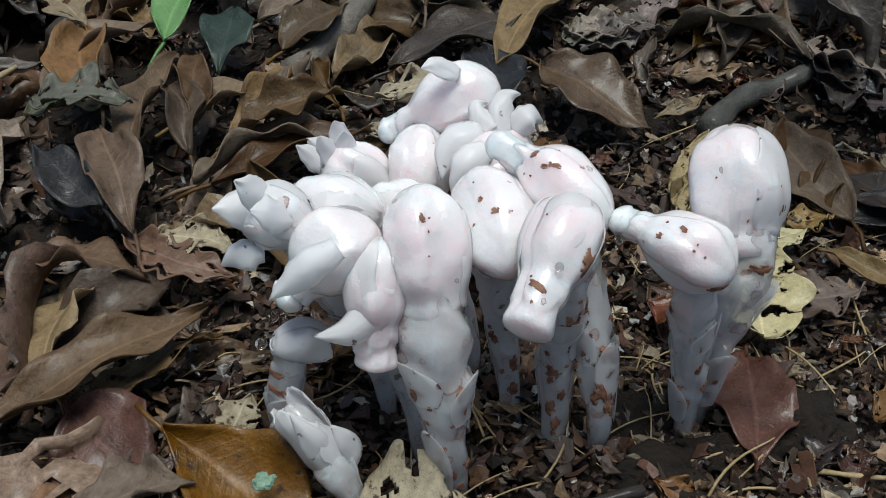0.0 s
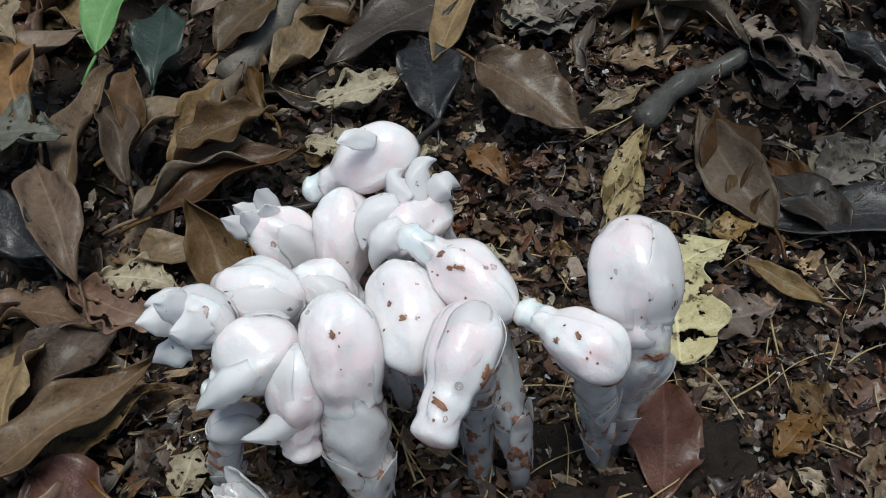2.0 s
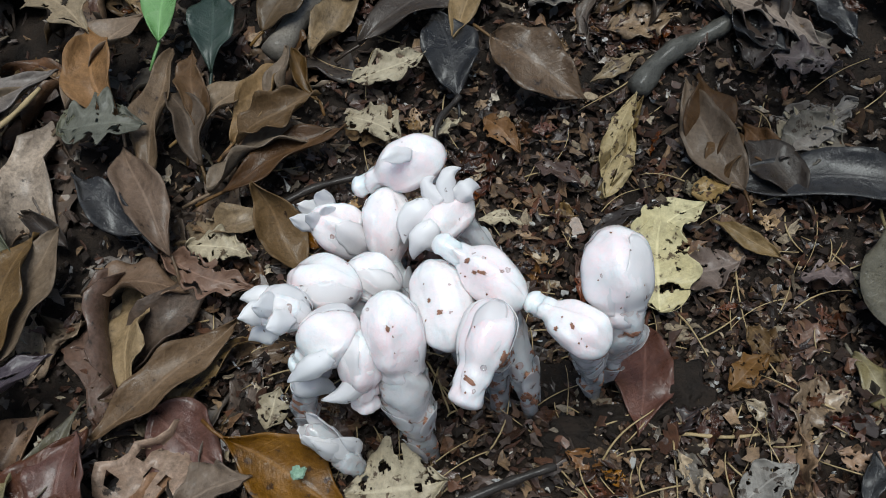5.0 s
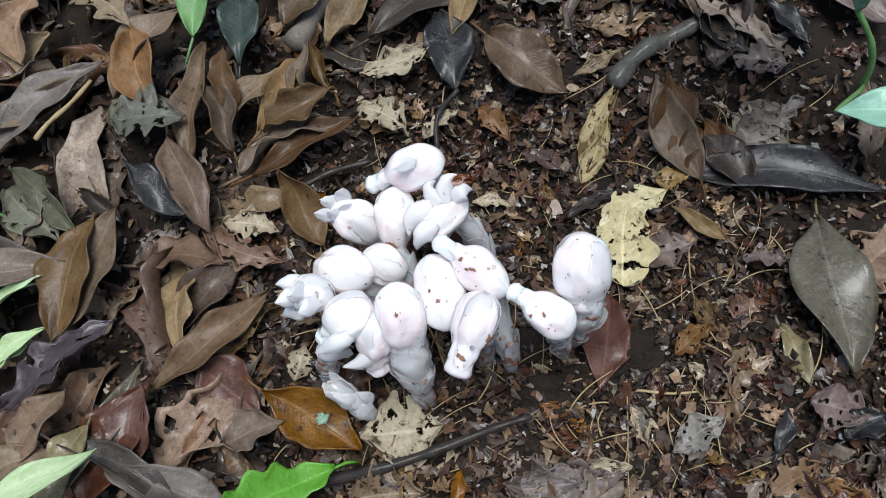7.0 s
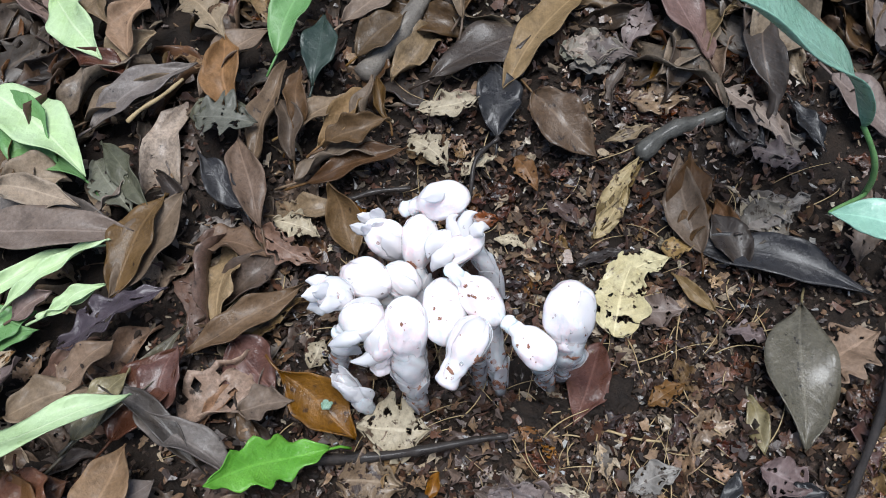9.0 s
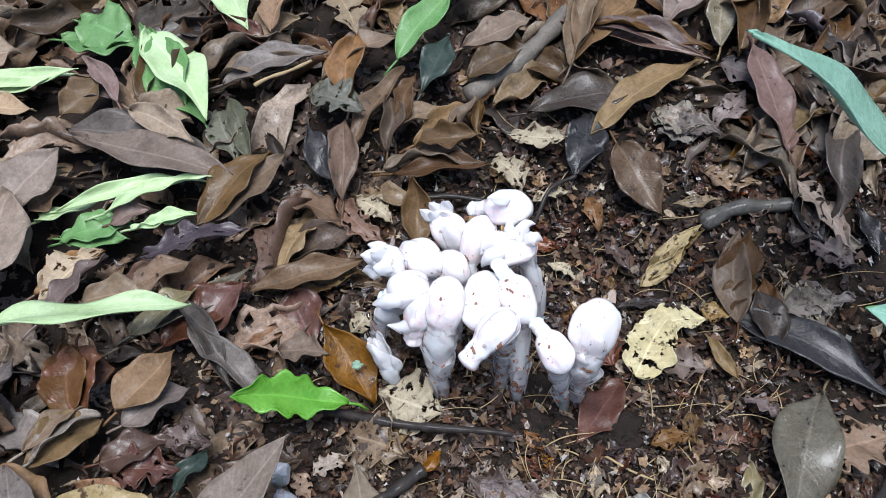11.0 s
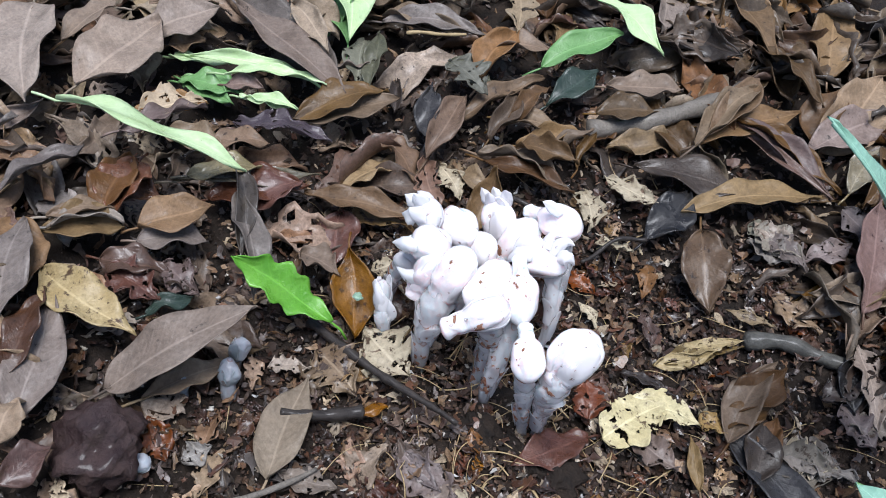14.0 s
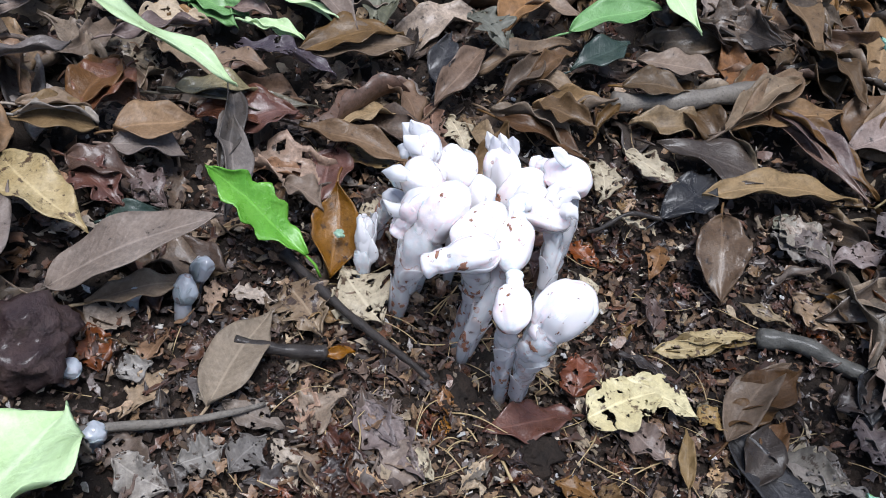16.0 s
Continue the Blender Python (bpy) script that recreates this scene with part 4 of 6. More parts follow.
bruise(p, (44, 102.5, 42), (0.2, -1, -0.1), 2.6, 0.9, 1.7)
p = ghost_pipe((-25, 88, 3), (-29, 91, 14), (-35.5, 96, 26), 3.2, "bell", 0.3, None, 3.0, 2.9, 4, 4, (-1, 1), WHITE + "short young shoot leaning outward", 13)
for ob in p.children:
    if ob.name.startswith("flower_head"):
        ob.data.materials[0] = STEM
loose_petal(p, (-28, 90, 14), (-29, 88.5, 22), (-33, 91, 28), 5, mat=SEPAL)
loose_petal(p, (-26, 91, 13), (-24, 91.5, 18), (-27.5, 93, 22), 5, mat=SEPAL)
p = ghost_pipe((-38, 101, 1), (-37, 103.5, 32), (-29, 106, 27), 3.6, "bell", 0.2, None, 3.3, 3.3, 4, 2, (-3, 0), WHITE + "small hooked stem with dark ring scars", 17)
bruise(p, (-40.5, 97.0, 24), (-0.3, -1, 0.3), 2.8, 0.7, 3.3)
bruise(p, (-40.5, 97.0, 28), (-0.3, -1, 0.4), 2.6, 0.7, 6.6)


def young_bud(place, R, h, tilt, seed):
    root = thing("ghost_pipe_shoot", np.array(place) * MM, "bluish-white young ghost pipe tip pushing through soil", "plant", "ghost pipe shoots")
    rng = random.Random(seed)
    top = np.array([tilt[0], tilt[1], h], float)
    v, f = tube_data(bezier((0, 0, -4), (0, 0, h * 0.3), top * 0.7, top * 0.82, 10), [R * 0.75] * 10, 12)
    part("stem", to_mesh("stem", v * MM, f, STEM), root)
    flower_parts(root, np.zeros(3), top * 0.35, top, 0.85 * R, "bud", 0.0, None, rng, 1)
    for ob in root.children_recursive:
        ob.data.materials[0] = SHOOT


young_bud((-46, 35, 8), 3.8, 15, (2, 6), 31)
young_bud((-35, 27, 9), 3.8, 17, (-4, 5), 32)
young_bud((-43, 14, 16), 2.8, 9, (1, 3), 33)
young_bud((-24, -11, 22), 3.2, 6, (4, 2), 34)
young_bud((1, -12, 23), 3.4, 6, (1, 3), 35)
young_bud((0, -18, 24), 2.4, 4, (1, 1), 36)


# ---- leaves ----
def blade_data(L, W, curl, arch, ragged, seed, wave=1.0, nu=26, nv=11, thick=0.35, skew=0.0, lobes=None):
    """A leaf blade along +x from its stalk, mm in, metres out."""
    rng = random.Random(seed)
    P = np.zeros((nu, nv, 3))
    peak, tipx, drawn = rng.uniform(0.4, 0.55), rng.uniform(0.9, 1.3), rng.uniform(0.3, 1.0)
    k1, k2, side = rng.uniform(0, 50), rng.uniform(0, 50), rng.uniform(-0.06, 0.06)
    lobed = ragged and rng.random() < 0.5 if lobes is None else lobes
    for i in range(nu):
        u = i / (nu - 1)
        w = math.sin(math.pi * u ** (math.log(0.5) / math.log(peak))) ** (0.75 * tipx)
        w *= 1 - 0.5 * min(1.0, max(0.0, (u - 0.66) / 0.3)) ** 1.3 * drawn
        w = 0.5 * W * max(w, 0.03)
        for j in range(nv):
            f = 2 * j / (nv - 1) - 1
            ww = w * (1 + 0.10 * noise.noise(Vector((u * 7, math.copysign(1, f) * 3 + k1, 0))) + (0.35 * noise.noise(Vector((u * 6, math.copysign(1, f) * 5 + k1, 9))) if ragged else 0))
            if lobed:
                ww *= 0.86 + 0.16 * math.sin(u * 31 + k1)
            c = curl * (0.75 + 0.5 * noise.noise(Vector((u * 2.2, k2, math.copysign(1, f)))))
            d = f * ww
            if abs(c) > 0.02:
                a = c * abs(f)
                yy, zz = math.copysign(ww * abs(f) * math.sin(a) / a if a > 1e-4 else d, f), ww * abs(f) * (1 - math.cos(a)) / a if a > 1e-4 else 0
                zz = math.copysign(1, c) * abs(zz)
            else:
                yy, zz = d, 0.0
            zz += 0.05 * W * abs(f) ** 0.8
            zz += wave * 0.07 * W * noise.noise(Vector((u * 4.5, f * 1.5 + k2, k1))) * (0.3 + abs(f))
            zz += wave * 0.085 * W * math.sin(u * (11 + 0.2 * k1) + k1 + 2.2 * f) * f * f
            zz += arch * (4 * u * (1 - u))
            turn = wave * (0.75 * noise.noise(Vector((u * 1.3, k1, k2))) + 0.5 * (u - 0.5) * math.sin(k2))
            yy, zz = yy * math.cos(turn) - zz * math.sin(turn), yy * math.sin(turn) + zz * math.cos(turn)
            zz += wave * 0.045 * L * noise.noise(Vector((u * 2.4, k2, 3)))
            xx = u * L * (1 - 0.02 * abs(f))
            yy += side * L * math.sin(math.pi * u) + skew * f * f
            P[i, j] = (xx, yy, zz)
    keep = None
    if ragged:
        keep = np.ones((nu - 1, nv - 1), bool)
        for i in range(nu - 1):
            for j in range(nv - 1):
                e = max(abs(2 * j / (nv - 2) - 1), abs(2 * i / (nu - 2) - 1) ** 3)
                if noise.fractal(Vector((i * 8.0 / nu + k1, j * 4.5 / nv + k2, 1)), 1.0, 2.0, 3) + 0.32 * e > 0.42 + 0.12 * (ragged < 2):
                    keep[i, j] = False
    return P * MM, keep, thick * MM


LEAF_COUNT = [0]
PLACED = []


def covered(x, y, room=0.42, more=3.0):
    """Whether a placed leaf lies over this spot, in mm."""
    for a, b, w in PLACED:
        d = b - a
        t = min(1.0, max(0.0, ((x - a[0]) * d[0] + (y - a[1]) * d[1]) / (d @ d)))
        if math.hypot(a[0] + t * d[0] - x, a[1] + t * d[1] - y) < room * w + more:
            return True
    return False



def leaf(name, base, tip, width, mat, curl, arch, ragged, label, roll=0.0, stalk=True, wave=None, lobes=None):
    """A leaf from its stalk end to its tip, in mm."""
    LEAF_COUNT[0] += 1
    wave = wave or (1.35 if width < 16 else 0.85)
    seed = 100 + LEAF_COUNT[0]
    base, tip = np.array(base, float), np.array(tip, float)
    PLACED.append((base[:2], tip[:2], width))
    x, y, z = basis(tip - base)
    L = np.linalg.norm(tip - base)
    root = thing("leaf_scrap" if ragged and name == "fallen_leaf" else name, (0, 0, 0), label, "leaf", "torn leaf scraps" if ragged else "forest floor leaves")
    root.matrix_world = Matrix(((x[0], y[0], z[0], base[0] * MM), (x[1], y[1], z[1], base[1] * MM), (x[2], y[2], z[2], base[2] * MM), (0, 0, 0, 1))) @ pose(0, 0, 0, roll)
    P, keep, th = blade_data(L, width, curl if ragged else 1.35 * curl, arch, ragged, seed, wave, (84 if lobes is False else 58) if ragged else 26, (43 if lobes is False else 27) if ragged else 11, 0.35, 0.0, lobes)
    v, f, uv = sheet_data(P, th, keep)
    part("blade", to_mesh("blade", v, f, LEAF[mat], uv), root)
    mid = P[:, P.shape[1] // 2]
    if ragged:
        v, f = tube_data(mid[4:44:4] - (0, 0, 0.0002), np.linspace(0.4, 0.15, 10) * MM, 6)
        part("midrib", to_mesh("midrib", v, f, LEAF[mat]), root)
    elif stalk:
        ln = min(0.2 * L, 9) * MM
        pts = np.concatenate([[mid[0] + (-ln, 0.15 * ln, -0.25 * ln), mid[0] + (-0.5 * ln, 0.03 * ln, -0.05 * ln)], mid[0:23:2] - (0, 0, 0.0003)])
        rad = np.linspace(0.55, 0.22, len(pts)) * MM
        v, f = tube_data(pts, rad, 6)
        part("midrib", to_mesh("midrib", v, f, LEAF[mat]), root)
    return root


leaf("fallen_leaf", (52, 126, -4), (45, 93, 4), 16, "redwet", 0.25, 1, 0, "wet reddish-brown oval leaf lying flat on soil")
leaf("fallen_leaf", (16, 224, 9), (44, 201, 0), 21, "orange", 0.5, 3, 0, "orange-brown oval leaf with a darkened tip, wet")
leaf("fallen_leaf", (4, 203, 6), (-2, 237, 9), 19, "black", 0.3, 2, 0, "blackened limp leaf on a long dark stalk")
leaf("fallen_leaf", (-27, 227, 8), (17, 258, 5), 22, "dark", 0.3, 4, 0, "dark grey-brown weathered oval leaf in the litter")
leaf("fallen_leaf", (4, 224, 8), (35, 286, 5), 18, "tan", 0.45, 4, 0, "broad dull tan lance-shaped dry leaf")
leaf("fallen_leaf", (-30, 211, 10), (-4, 220, 9), 11, "pale", 0.5, 2, 1, "torn pale tan strip of leaf")
leaf("fallen_leaf", (98, 180, -6), (118, 190, -5), 18, "pale", 0.3, 2, 1, "ragged pale grey lobed leaf scrap")
leaf("fallen_leaf", (78, 176, -4), (79, 208, -1), 17, "brown", 0.7, 2, 0, "split brown leaf folded to a point")
leaf("fallen_leaf", (82, 170, -6), (147, 156, -5), 17, "black", 0.5, 3, 0, "long blackened wet leaf half sunk in litter")
leaf("fallen_leaf", (122, 149, -4), (121, 94, 5), 26, "olive", -0.5, 5, 0, "large olive-brown wet leaf with bright water film")
leaf("fallen_leaf", (122, 120, -2), (148, 142, -4), 24, "tan", 0.2, 2, 1, "torn pinkish-brown leaf scrap on a wet leaf")
leaf("fallen_leaf", (69, 169, -6), (82, 170, -6), 10, "ochre", 0.2, 1, 1, "small yellowish square leaf scrap")
leaf("fallen_leaf", (45, 169, -6), (58, 196, -4), 9, "ochre", 0.4, 1, 1, "narrow yellowish decayed leaf strip")
leaf("fallen_leaf", (44, 131, -7), (35, 151, -6), 13, "redwet", 0.1, 1, 1, "crumbling reddish leaf scrap")
leaf("fallen_leaf", (104, 113, -4), (109, 92, 2), 8, "olive", 0.3, 1, 0, "narrow mossy olive leaf strip")
leaf("fallen_leaf", (145, 199, -2), (142, 167, -4), 15, "tan", 0.2, 2, 1, "tan rectangular leaf scrap")
leaf("fallen_leaf", (131, 244, 4), (158, 218, 0), 19, "grey", 0.4, 3, 0, "dull grey-brown leaf under the green shoot")
leaf("fallen_leaf", (92, 233, 1), (109, 216, -2), 15, "dark", 0.4, 2, 0, "dark wet leaf pressed into soil")
leaf("fallen_leaf", (30, 248, 3), (56, 248, 3), 16, "grey", 0.3, 3, 1, "grey weathered leaf scrap")
leaf("fallen_leaf", (-31, 200, 7), (-13, 186, 7), 14, "pale", 0.5, 2, 1, "pale ragged leaf scrap beside the cluster")
leaf("fallen_leaf", (-8, 186, 5), (5, 196, 5), 8, "pale", 0.4, 1, 1, "small pale greenish leaf scrap")
leaf("fallen_leaf", (-62, 187, 16), (-36, 201, 18), 14, "brown", 1.3, 5, 0, "curled light brown dry leaf")
leaf("fallen_leaf", (-47, 193, 15), (-48, 221, 19), 11, "tan", 1.2, 4, 0, "curled upright tan leaf")
leaf("fallen_leaf", (-38, 202, 13), (-47, 222, 16), 7, "brown", 1.4, 3, 0, "thin rolled tan leaf")
leaf("fallen_leaf", (-67, 173, 13), (-29, 193, 11), 12, "brown", 0.8, 4, 0, "long olive-brown leaf with rolled edges")
leaf("fallen_leaf", (-43, 148, 5), (-55, 170, 22), 16, "brown", 0.9, -4, 0, "brown leaf standing on edge behind the cluster")
leaf("fallen_leaf", (-53, 169, 5), (-39, 156, 4), 10, "orange", 0.3, 1, 0, "bright orange-brown leaf half hidden")
leaf("fallen_leaf", (-73, 181, 16), (-84, 206, 21), 13, "brown", 0.9, 4, 0, "curled brown dry leaf")
leaf("fallen_leaf", (-107, 173, 16), (-89, 157, 15), 10, "dark", 0.4, 2, 0, "dark grey shrivelled leaf")
leaf("fallen_leaf", (-113, 191, 27), (-87, 191, 26), 23, "palegreen", 0.5, 3, 1, "pale greenish-beige leaf with a nibbled edge")
leaf("fallen_leaf", (-98, 196, 22), (-112, 231, 25), 19, "tan", 1.0, 5, 0, "broad tan leaf with rolled rim")
leaf("fallen_leaf", (-158, 185, 22), (-121, 219, 23), 16, "grey", 0.6, 4, 0, "grey-brown lance-shaped leaf in the forest litter")
leaf("fallen_leaf", (-126, 114, 23), (-115, 158, 25), 18, "brown", 0.6, 4, 0, "wide dull brown leaf in the litter")
leaf("fallen_leaf", (-211, 138, 22), (-128, 142, 22), 23, "grey", 0.5, 4, 0, "long grey-purple leaf with a pale midrib")
leaf("fallen_leaf", (-140, 93, 24), (-104, 120, 25), 19, "purple", 0.6, 4, 1, "ragged grey-purple leaf with nibbled lobes")
leaf("fallen_leaf", (-95, 99, 16), (-58, 132, 13), 14, "brown", 0.7, 3, 0, "long pinkish-brown leaf curling beside the cluster")
leaf("fallen_leaf", (-77, 107, 11), (-56, 127, 8), 11, "mott", 0.4, 2, 1, "mottled yellow-brown decaying leaf")
leaf("fallen_leaf", (-81, 107, 10), (-61, 91, 7), 22, "redwet", 0.2, 1, 0, "dark red wet leaf flat on the soil")
leaf("fallen_leaf", (-111, 64, 21), (-94, 101, 20), 22, "redwet", 0.5, 3, 0, "wet rusty red leaf with bright sheen")
leaf("fallen_leaf", (-104, 141, 16), (-74, 141, 12), 15, "brown", 0.5, 3, 0, "tan dry leaf with curled rim")
leaf("fallen_leaf", (-82, 152, 15), (-54, 140, 11), 12, "pink", 0.4, 2, 1, "mottled pink-brown leaf with dark specks")
leaf("fallen_leaf", (-77, 157, 11), (-58, 153, 8), 12, "pale", 0.3, 1, 1, "pale beige leaf scrap")
leaf("fallen_leaf", (-58, 96, 19), (-29, 78, 7), 21, "orange", 0.9, -3, 0, "orange-brown curled leaf with a tiny green lichen spot")
leaf("fallen_leaf", (-70, 81, 15), (-51, 87, 16), 14, "tan", 0.8, 3, 0, "tan leaf curled around its neighbour")
leaf("fallen_leaf", (-29, 82, 9), (-3, 85, 7), 24, "pale", 0.3, 1, 1, "pale crumbling leaf skeleton in front of the cluster")
leaf("fallen_leaf", (-32, 63, 9), (-8, 64, 8), 20, "mott", 0.3, 1, 1, "mottled decayed leaf scrap under a twig")
leaf("fallen_leaf", (-102, 75, 27), (-58, 53, 20), 14, "grey", 1.1, 3, 0, "dark grey leaf folded lengthwise")
leaf("fallen_leaf", (-117, 81, 31), (-73, 57, 21), 11, "dark", 1.3, 2, 0, "twisted dark leaf rolled lengthwise")
leaf("green_leaf", (-148, 30, 66), (-97, 77, 42), 15, "lime", 0.3, 3, 0, "long fresh pale-green leaf folded on the litter")
leaf("fallen_leaf", (-124, 56, 25), (-96, 109, 19), 11, "olive", 0.7, 3, 0, "olive-brown leaf rolled beside the pale-green one")
leaf("green_leaf", (-185, 98, 25), (-130, 133, 27), 9, "lime", 0.9, 4, 0, "narrow fresh green leaf rolled at the rim")
leaf("green_leaf", (-177, 87, 22), (-153, 106, 23), 16, "green", 0.4, 2, 0, "mid-green fresh leaf among brown ones")
leaf("green_leaf", (-150, 102, 26), (-131, 116, 26), 7, "lime", 0.5, 1, 0, "small yellow-green leaf scrap")
leaf("green_leaf", (-161, 154, 24), (-206, 199, 27), 22, "green", 0.4, 5, 0, "broad fresh green leaf in the litter")
leaf("green_leaf", (-245, 194, 24), (-209, 192, 25), 28, "green", 0.3, 3, 0, "fresh green leaf overlapped by brown ones")
leaf("green_leaf", (-271, 136, 23), (-227, 166, 24), 9, "lime", 0.7, 3, 0, "slender yellow-green leaf in the forest litter")
leaf("green_leaf", (-88, 224, 24), (-80, 270, 27), 16, "green", 0.6, 3, 0, "fresh green leaf behind the brown litter")
leaf("green_leaf", (-107, 271, 32), (-58, 274, 26), 18, "lime", 0.5, 4, 0, "pale fresh green leaf lying on top")
leaf("fallen_leaf", (-103, -4, 38), (-58, 10, 38), 19, "ochrepale", 0.5, 4, 0, "yellow-brown blotched leaf with dark patches")
leaf("fallen_leaf", (-50, -7, 31), (-36, 46, 50), 22, "grey", 0.3, 3, 0, "big grey-tan dry leaf bridging the soil", wave=0.45)
leaf("fallen_leaf", (-43, 1, 26), (-41, 35, 18), 11, "tanlight", 0.4, 2, 0, "tan leaf half under a larger one")
leaf("fallen_leaf", (4, 20, 19), (-24, 54, 10), 18, "tanlight", 0.35, 2, 0, "light tan pointed leaf with fine side veins")
leaf("green_leaf", (28, -50, 45), (-3, -14, 36), 46, "lime", 0.3, 4, 0, "broad bright pale-green fresh leaf near the edge")
leaf("fallen_leaf", (-100, 15, 32), (-83, 33, 26), 14, "redwet", 0.6, 3, 0, "rusty red-brown curled leaf")
leaf("fallen_leaf", (-106, 33, 31), (-102, 63, 26), 19, "tan", 0.5, 3, 0, "grey-brown broken leaf in the forest litter")
leaf("fallen_leaf", (-82, 29, 26), (-75, 40, 22), 10, "dark", 0.4, 2, 1, "dark torn leaf scrap")
leaf("fallen_leaf", (-117, 25, 34), (-139, 48, 33), 18, "brown", 0.8, 3, 0, "brown leaf tilted on its neighbours")
leaf("fallen_leaf", (-122, 7, 41), (-115, 31, 33), 10, "tanlight", 0.5, 2, 0, "narrow grey-tan leaf in the forest litter")
leaf("fallen_leaf", (-73, 18, 25), (-73, 36, 21), 8, "greendark", 0.4, 2, 0, "dull dark green leaf scrap")
leaf("fallen_leaf", (18, 5, 21), (18, 20, 17), 14, "palegrey", 0.2, 1, 1, "crumbled pale grey leaf scrap")
leaf("fallen_leaf", (25, 17, 17), (19, 32, 14), 12, "palegrey", 0.2, 1, 1, "decayed pale leaf scrap")
leaf("fallen_leaf", (15, 64, 5), (51, 68, 6), 17, "pinkgrey", 0.3, 1, 1, "torn grey-pink decayed leaf")
leaf("fallen_leaf", (11, -9, 26), (26, 1, 23), 13, "palegrey", 0.2, 1, 1, "pale rotting leaf scrap")
leaf("fallen_leaf", (-18, 264, 14), (-27, 311, 17), 16, "tan", 0.8, 3, 0, "tan leaf with rolled rim far back in the litter")
leaf("fallen_leaf", (-43, 328, 16), (4, 320, 16), 13, "brown", 0.8, 3, 0, "narrow brown leaf far back")
leaf("fallen_leaf", (11, 308, 5), (-0, 342, 14), 20, "brown", 0.6, 3, 0, "brown leaf at the litter's far side")
leaf("fallen_leaf", (-67, 248, 15), (-44, 277, 14), 18, "tan", 0.6, 3, 0, "tan oval leaf far back")
leaf("fallen_leaf", (-72, 214, 18), (-73, 248, 20), 16, "greendark", 0.5, 3, 0, "dark grey-green leaf in the forest litter")
leaf("fallen_leaf", (-78, 150, 17), (-95, 186, 22), 15, "brown", 0.8, 4, 0, "rusty brown leaf standing slantwise")
leaf("fallen_leaf", (-78, 192, 17), (-55, 213, 15), 12, "tan", 0.9, 3, 0, "tan leaf with curled tip")
leaf("fallen_leaf", (100, 182, -5), (125, 193, -4), 16, "palegrey", 0.3, 1, 1, "pale torn leaf scrap on dark soil")
leaf("fallen_leaf", (24, 248, 2), (44, 251, 2), 16, "palegreen", 0.3, 2, 1, "pale grey-green leaf scrap")
leaf("fallen_leaf", (49, 176, -6), (62, 204, -4), 8, "ochre", 0.3, 1, 1, "yellowish decayed leaf strip")
leaf("fallen_leaf", (-148, 66, 27), (-120, 80, 25), 15, "tan", 0.6, 3, 0, "brown leaf tucked in the litter")
leaf("fallen_leaf", (-186, 154, 25), (-156, 159, 25), 23, "tanlight", 0.5, 4, 0, "tan broad leaf in the litter")
leaf("green_leaf", (-204, 195, 29), (-146, 158, 33), 24, "lime", 0.3, 3, 0, "broad fresh green leaf on the litter")
leaf("green_leaf", (-190, 242, 29), (-159, 213, 29), 19, "lime", 0.3, 3, 0, "fresh bright green leaf")
leaf("green_leaf", (-163, 103, 29), (-128, 134, 31), 8, "lime", 0.9, 4, 0, "rolled yellow-green leaf in the forest litter")
leaf("green_leaf", (-147, 104, 26), (-127, 118, 27), 7, "lime", 0.6, 2, 0, "narrow bright green leaf")
leaf("fallen_leaf", (-225, 79, 23), (-177, 70, 24), 38, "tanlight", 0.4, 4, 1, "broad pale tan leaf with a torn edge")
leaf("fallen_leaf", (-233, 93, 23), (-198, 120, 23), 19, "tanlight", 0.5, 3, 0, "dull tan leaf under the green ones")
leaf("fallen_leaf", (-289, 147, 22), (-262, 168, 23), 31, "tanlight", 0.5, 4, 0, "wide light tan leaf far back")
leaf("fallen_leaf", (-177, 144, 23), (-176, 173, 24), 17, "tan", 0.7, 3, 0, "tan curled leaf beside a green one")
leaf("fallen_leaf", (-120, 3, 37), (-108, 29, 31), 18, "tan", 0.5, 3, 0, "tan leaf with a raised rim")
leaf("fallen_leaf", (-130, -3, 38), (-96, -13, 39), 20, "tan", 0.4, 3, 0, "broad grey-brown leaf lying flat")
leaf("fallen_leaf", (-165, 60, 26), (-156, 90, 24), 22, "tanlight", 0.6, 3, 1, "torn tan leaf above the green strip")
leaf("fallen_leaf", (-103, 30, 28), (-90, 53, 22), 17, "grey", 0.5, 3, 0, "grey-brown leaf among the rest")
leaf("fallen_leaf", (-96, 16, 31), (-75, 25, 25), 17, "redwet", 0.4, 3, 1, "torn rusty leaf scrap")
leaf("fallen_leaf", (-135, 31, 30), (-118, 48, 26), 19, "redwet", 0.7, 3, 0, "rusty brown leaf with a rolled rim")
leaf("fallen_leaf", (-219, 161, 23), (-198, 158, 24), 16, "pink", 0.8, 3, 0, "pinkish-brown curled leaf in green foliage")
leaf("fallen_leaf", (-162, 188, 21), (-127, 213, 23), 12, "tan", 0.8, 3, 0, "narrow tan leaf with raised edges")
leaf("fallen_leaf", (-116, 203, 20), (-94, 239, 21), 19, "tan", 0.9, 4, 0, "warm brown curled leaf in the litter")
leaf("fallen_leaf", (-117, 193, 22), (-93, 200, 20), 18, "palegreen", 0.5, 3, 1, "pale beige leaf with a torn rim")
leaf("fallen_leaf", (-89, 178, 17), (-85, 225, 19), 14, "brown", 1.0, 4, 0, "brown leaf rolled into a gutter")
leaf("fallen_leaf", (-65, 190, 14), (-46, 218, 14), 14, "tan", 1.0, 4, 0, "tan leaf curling over its neighbour")
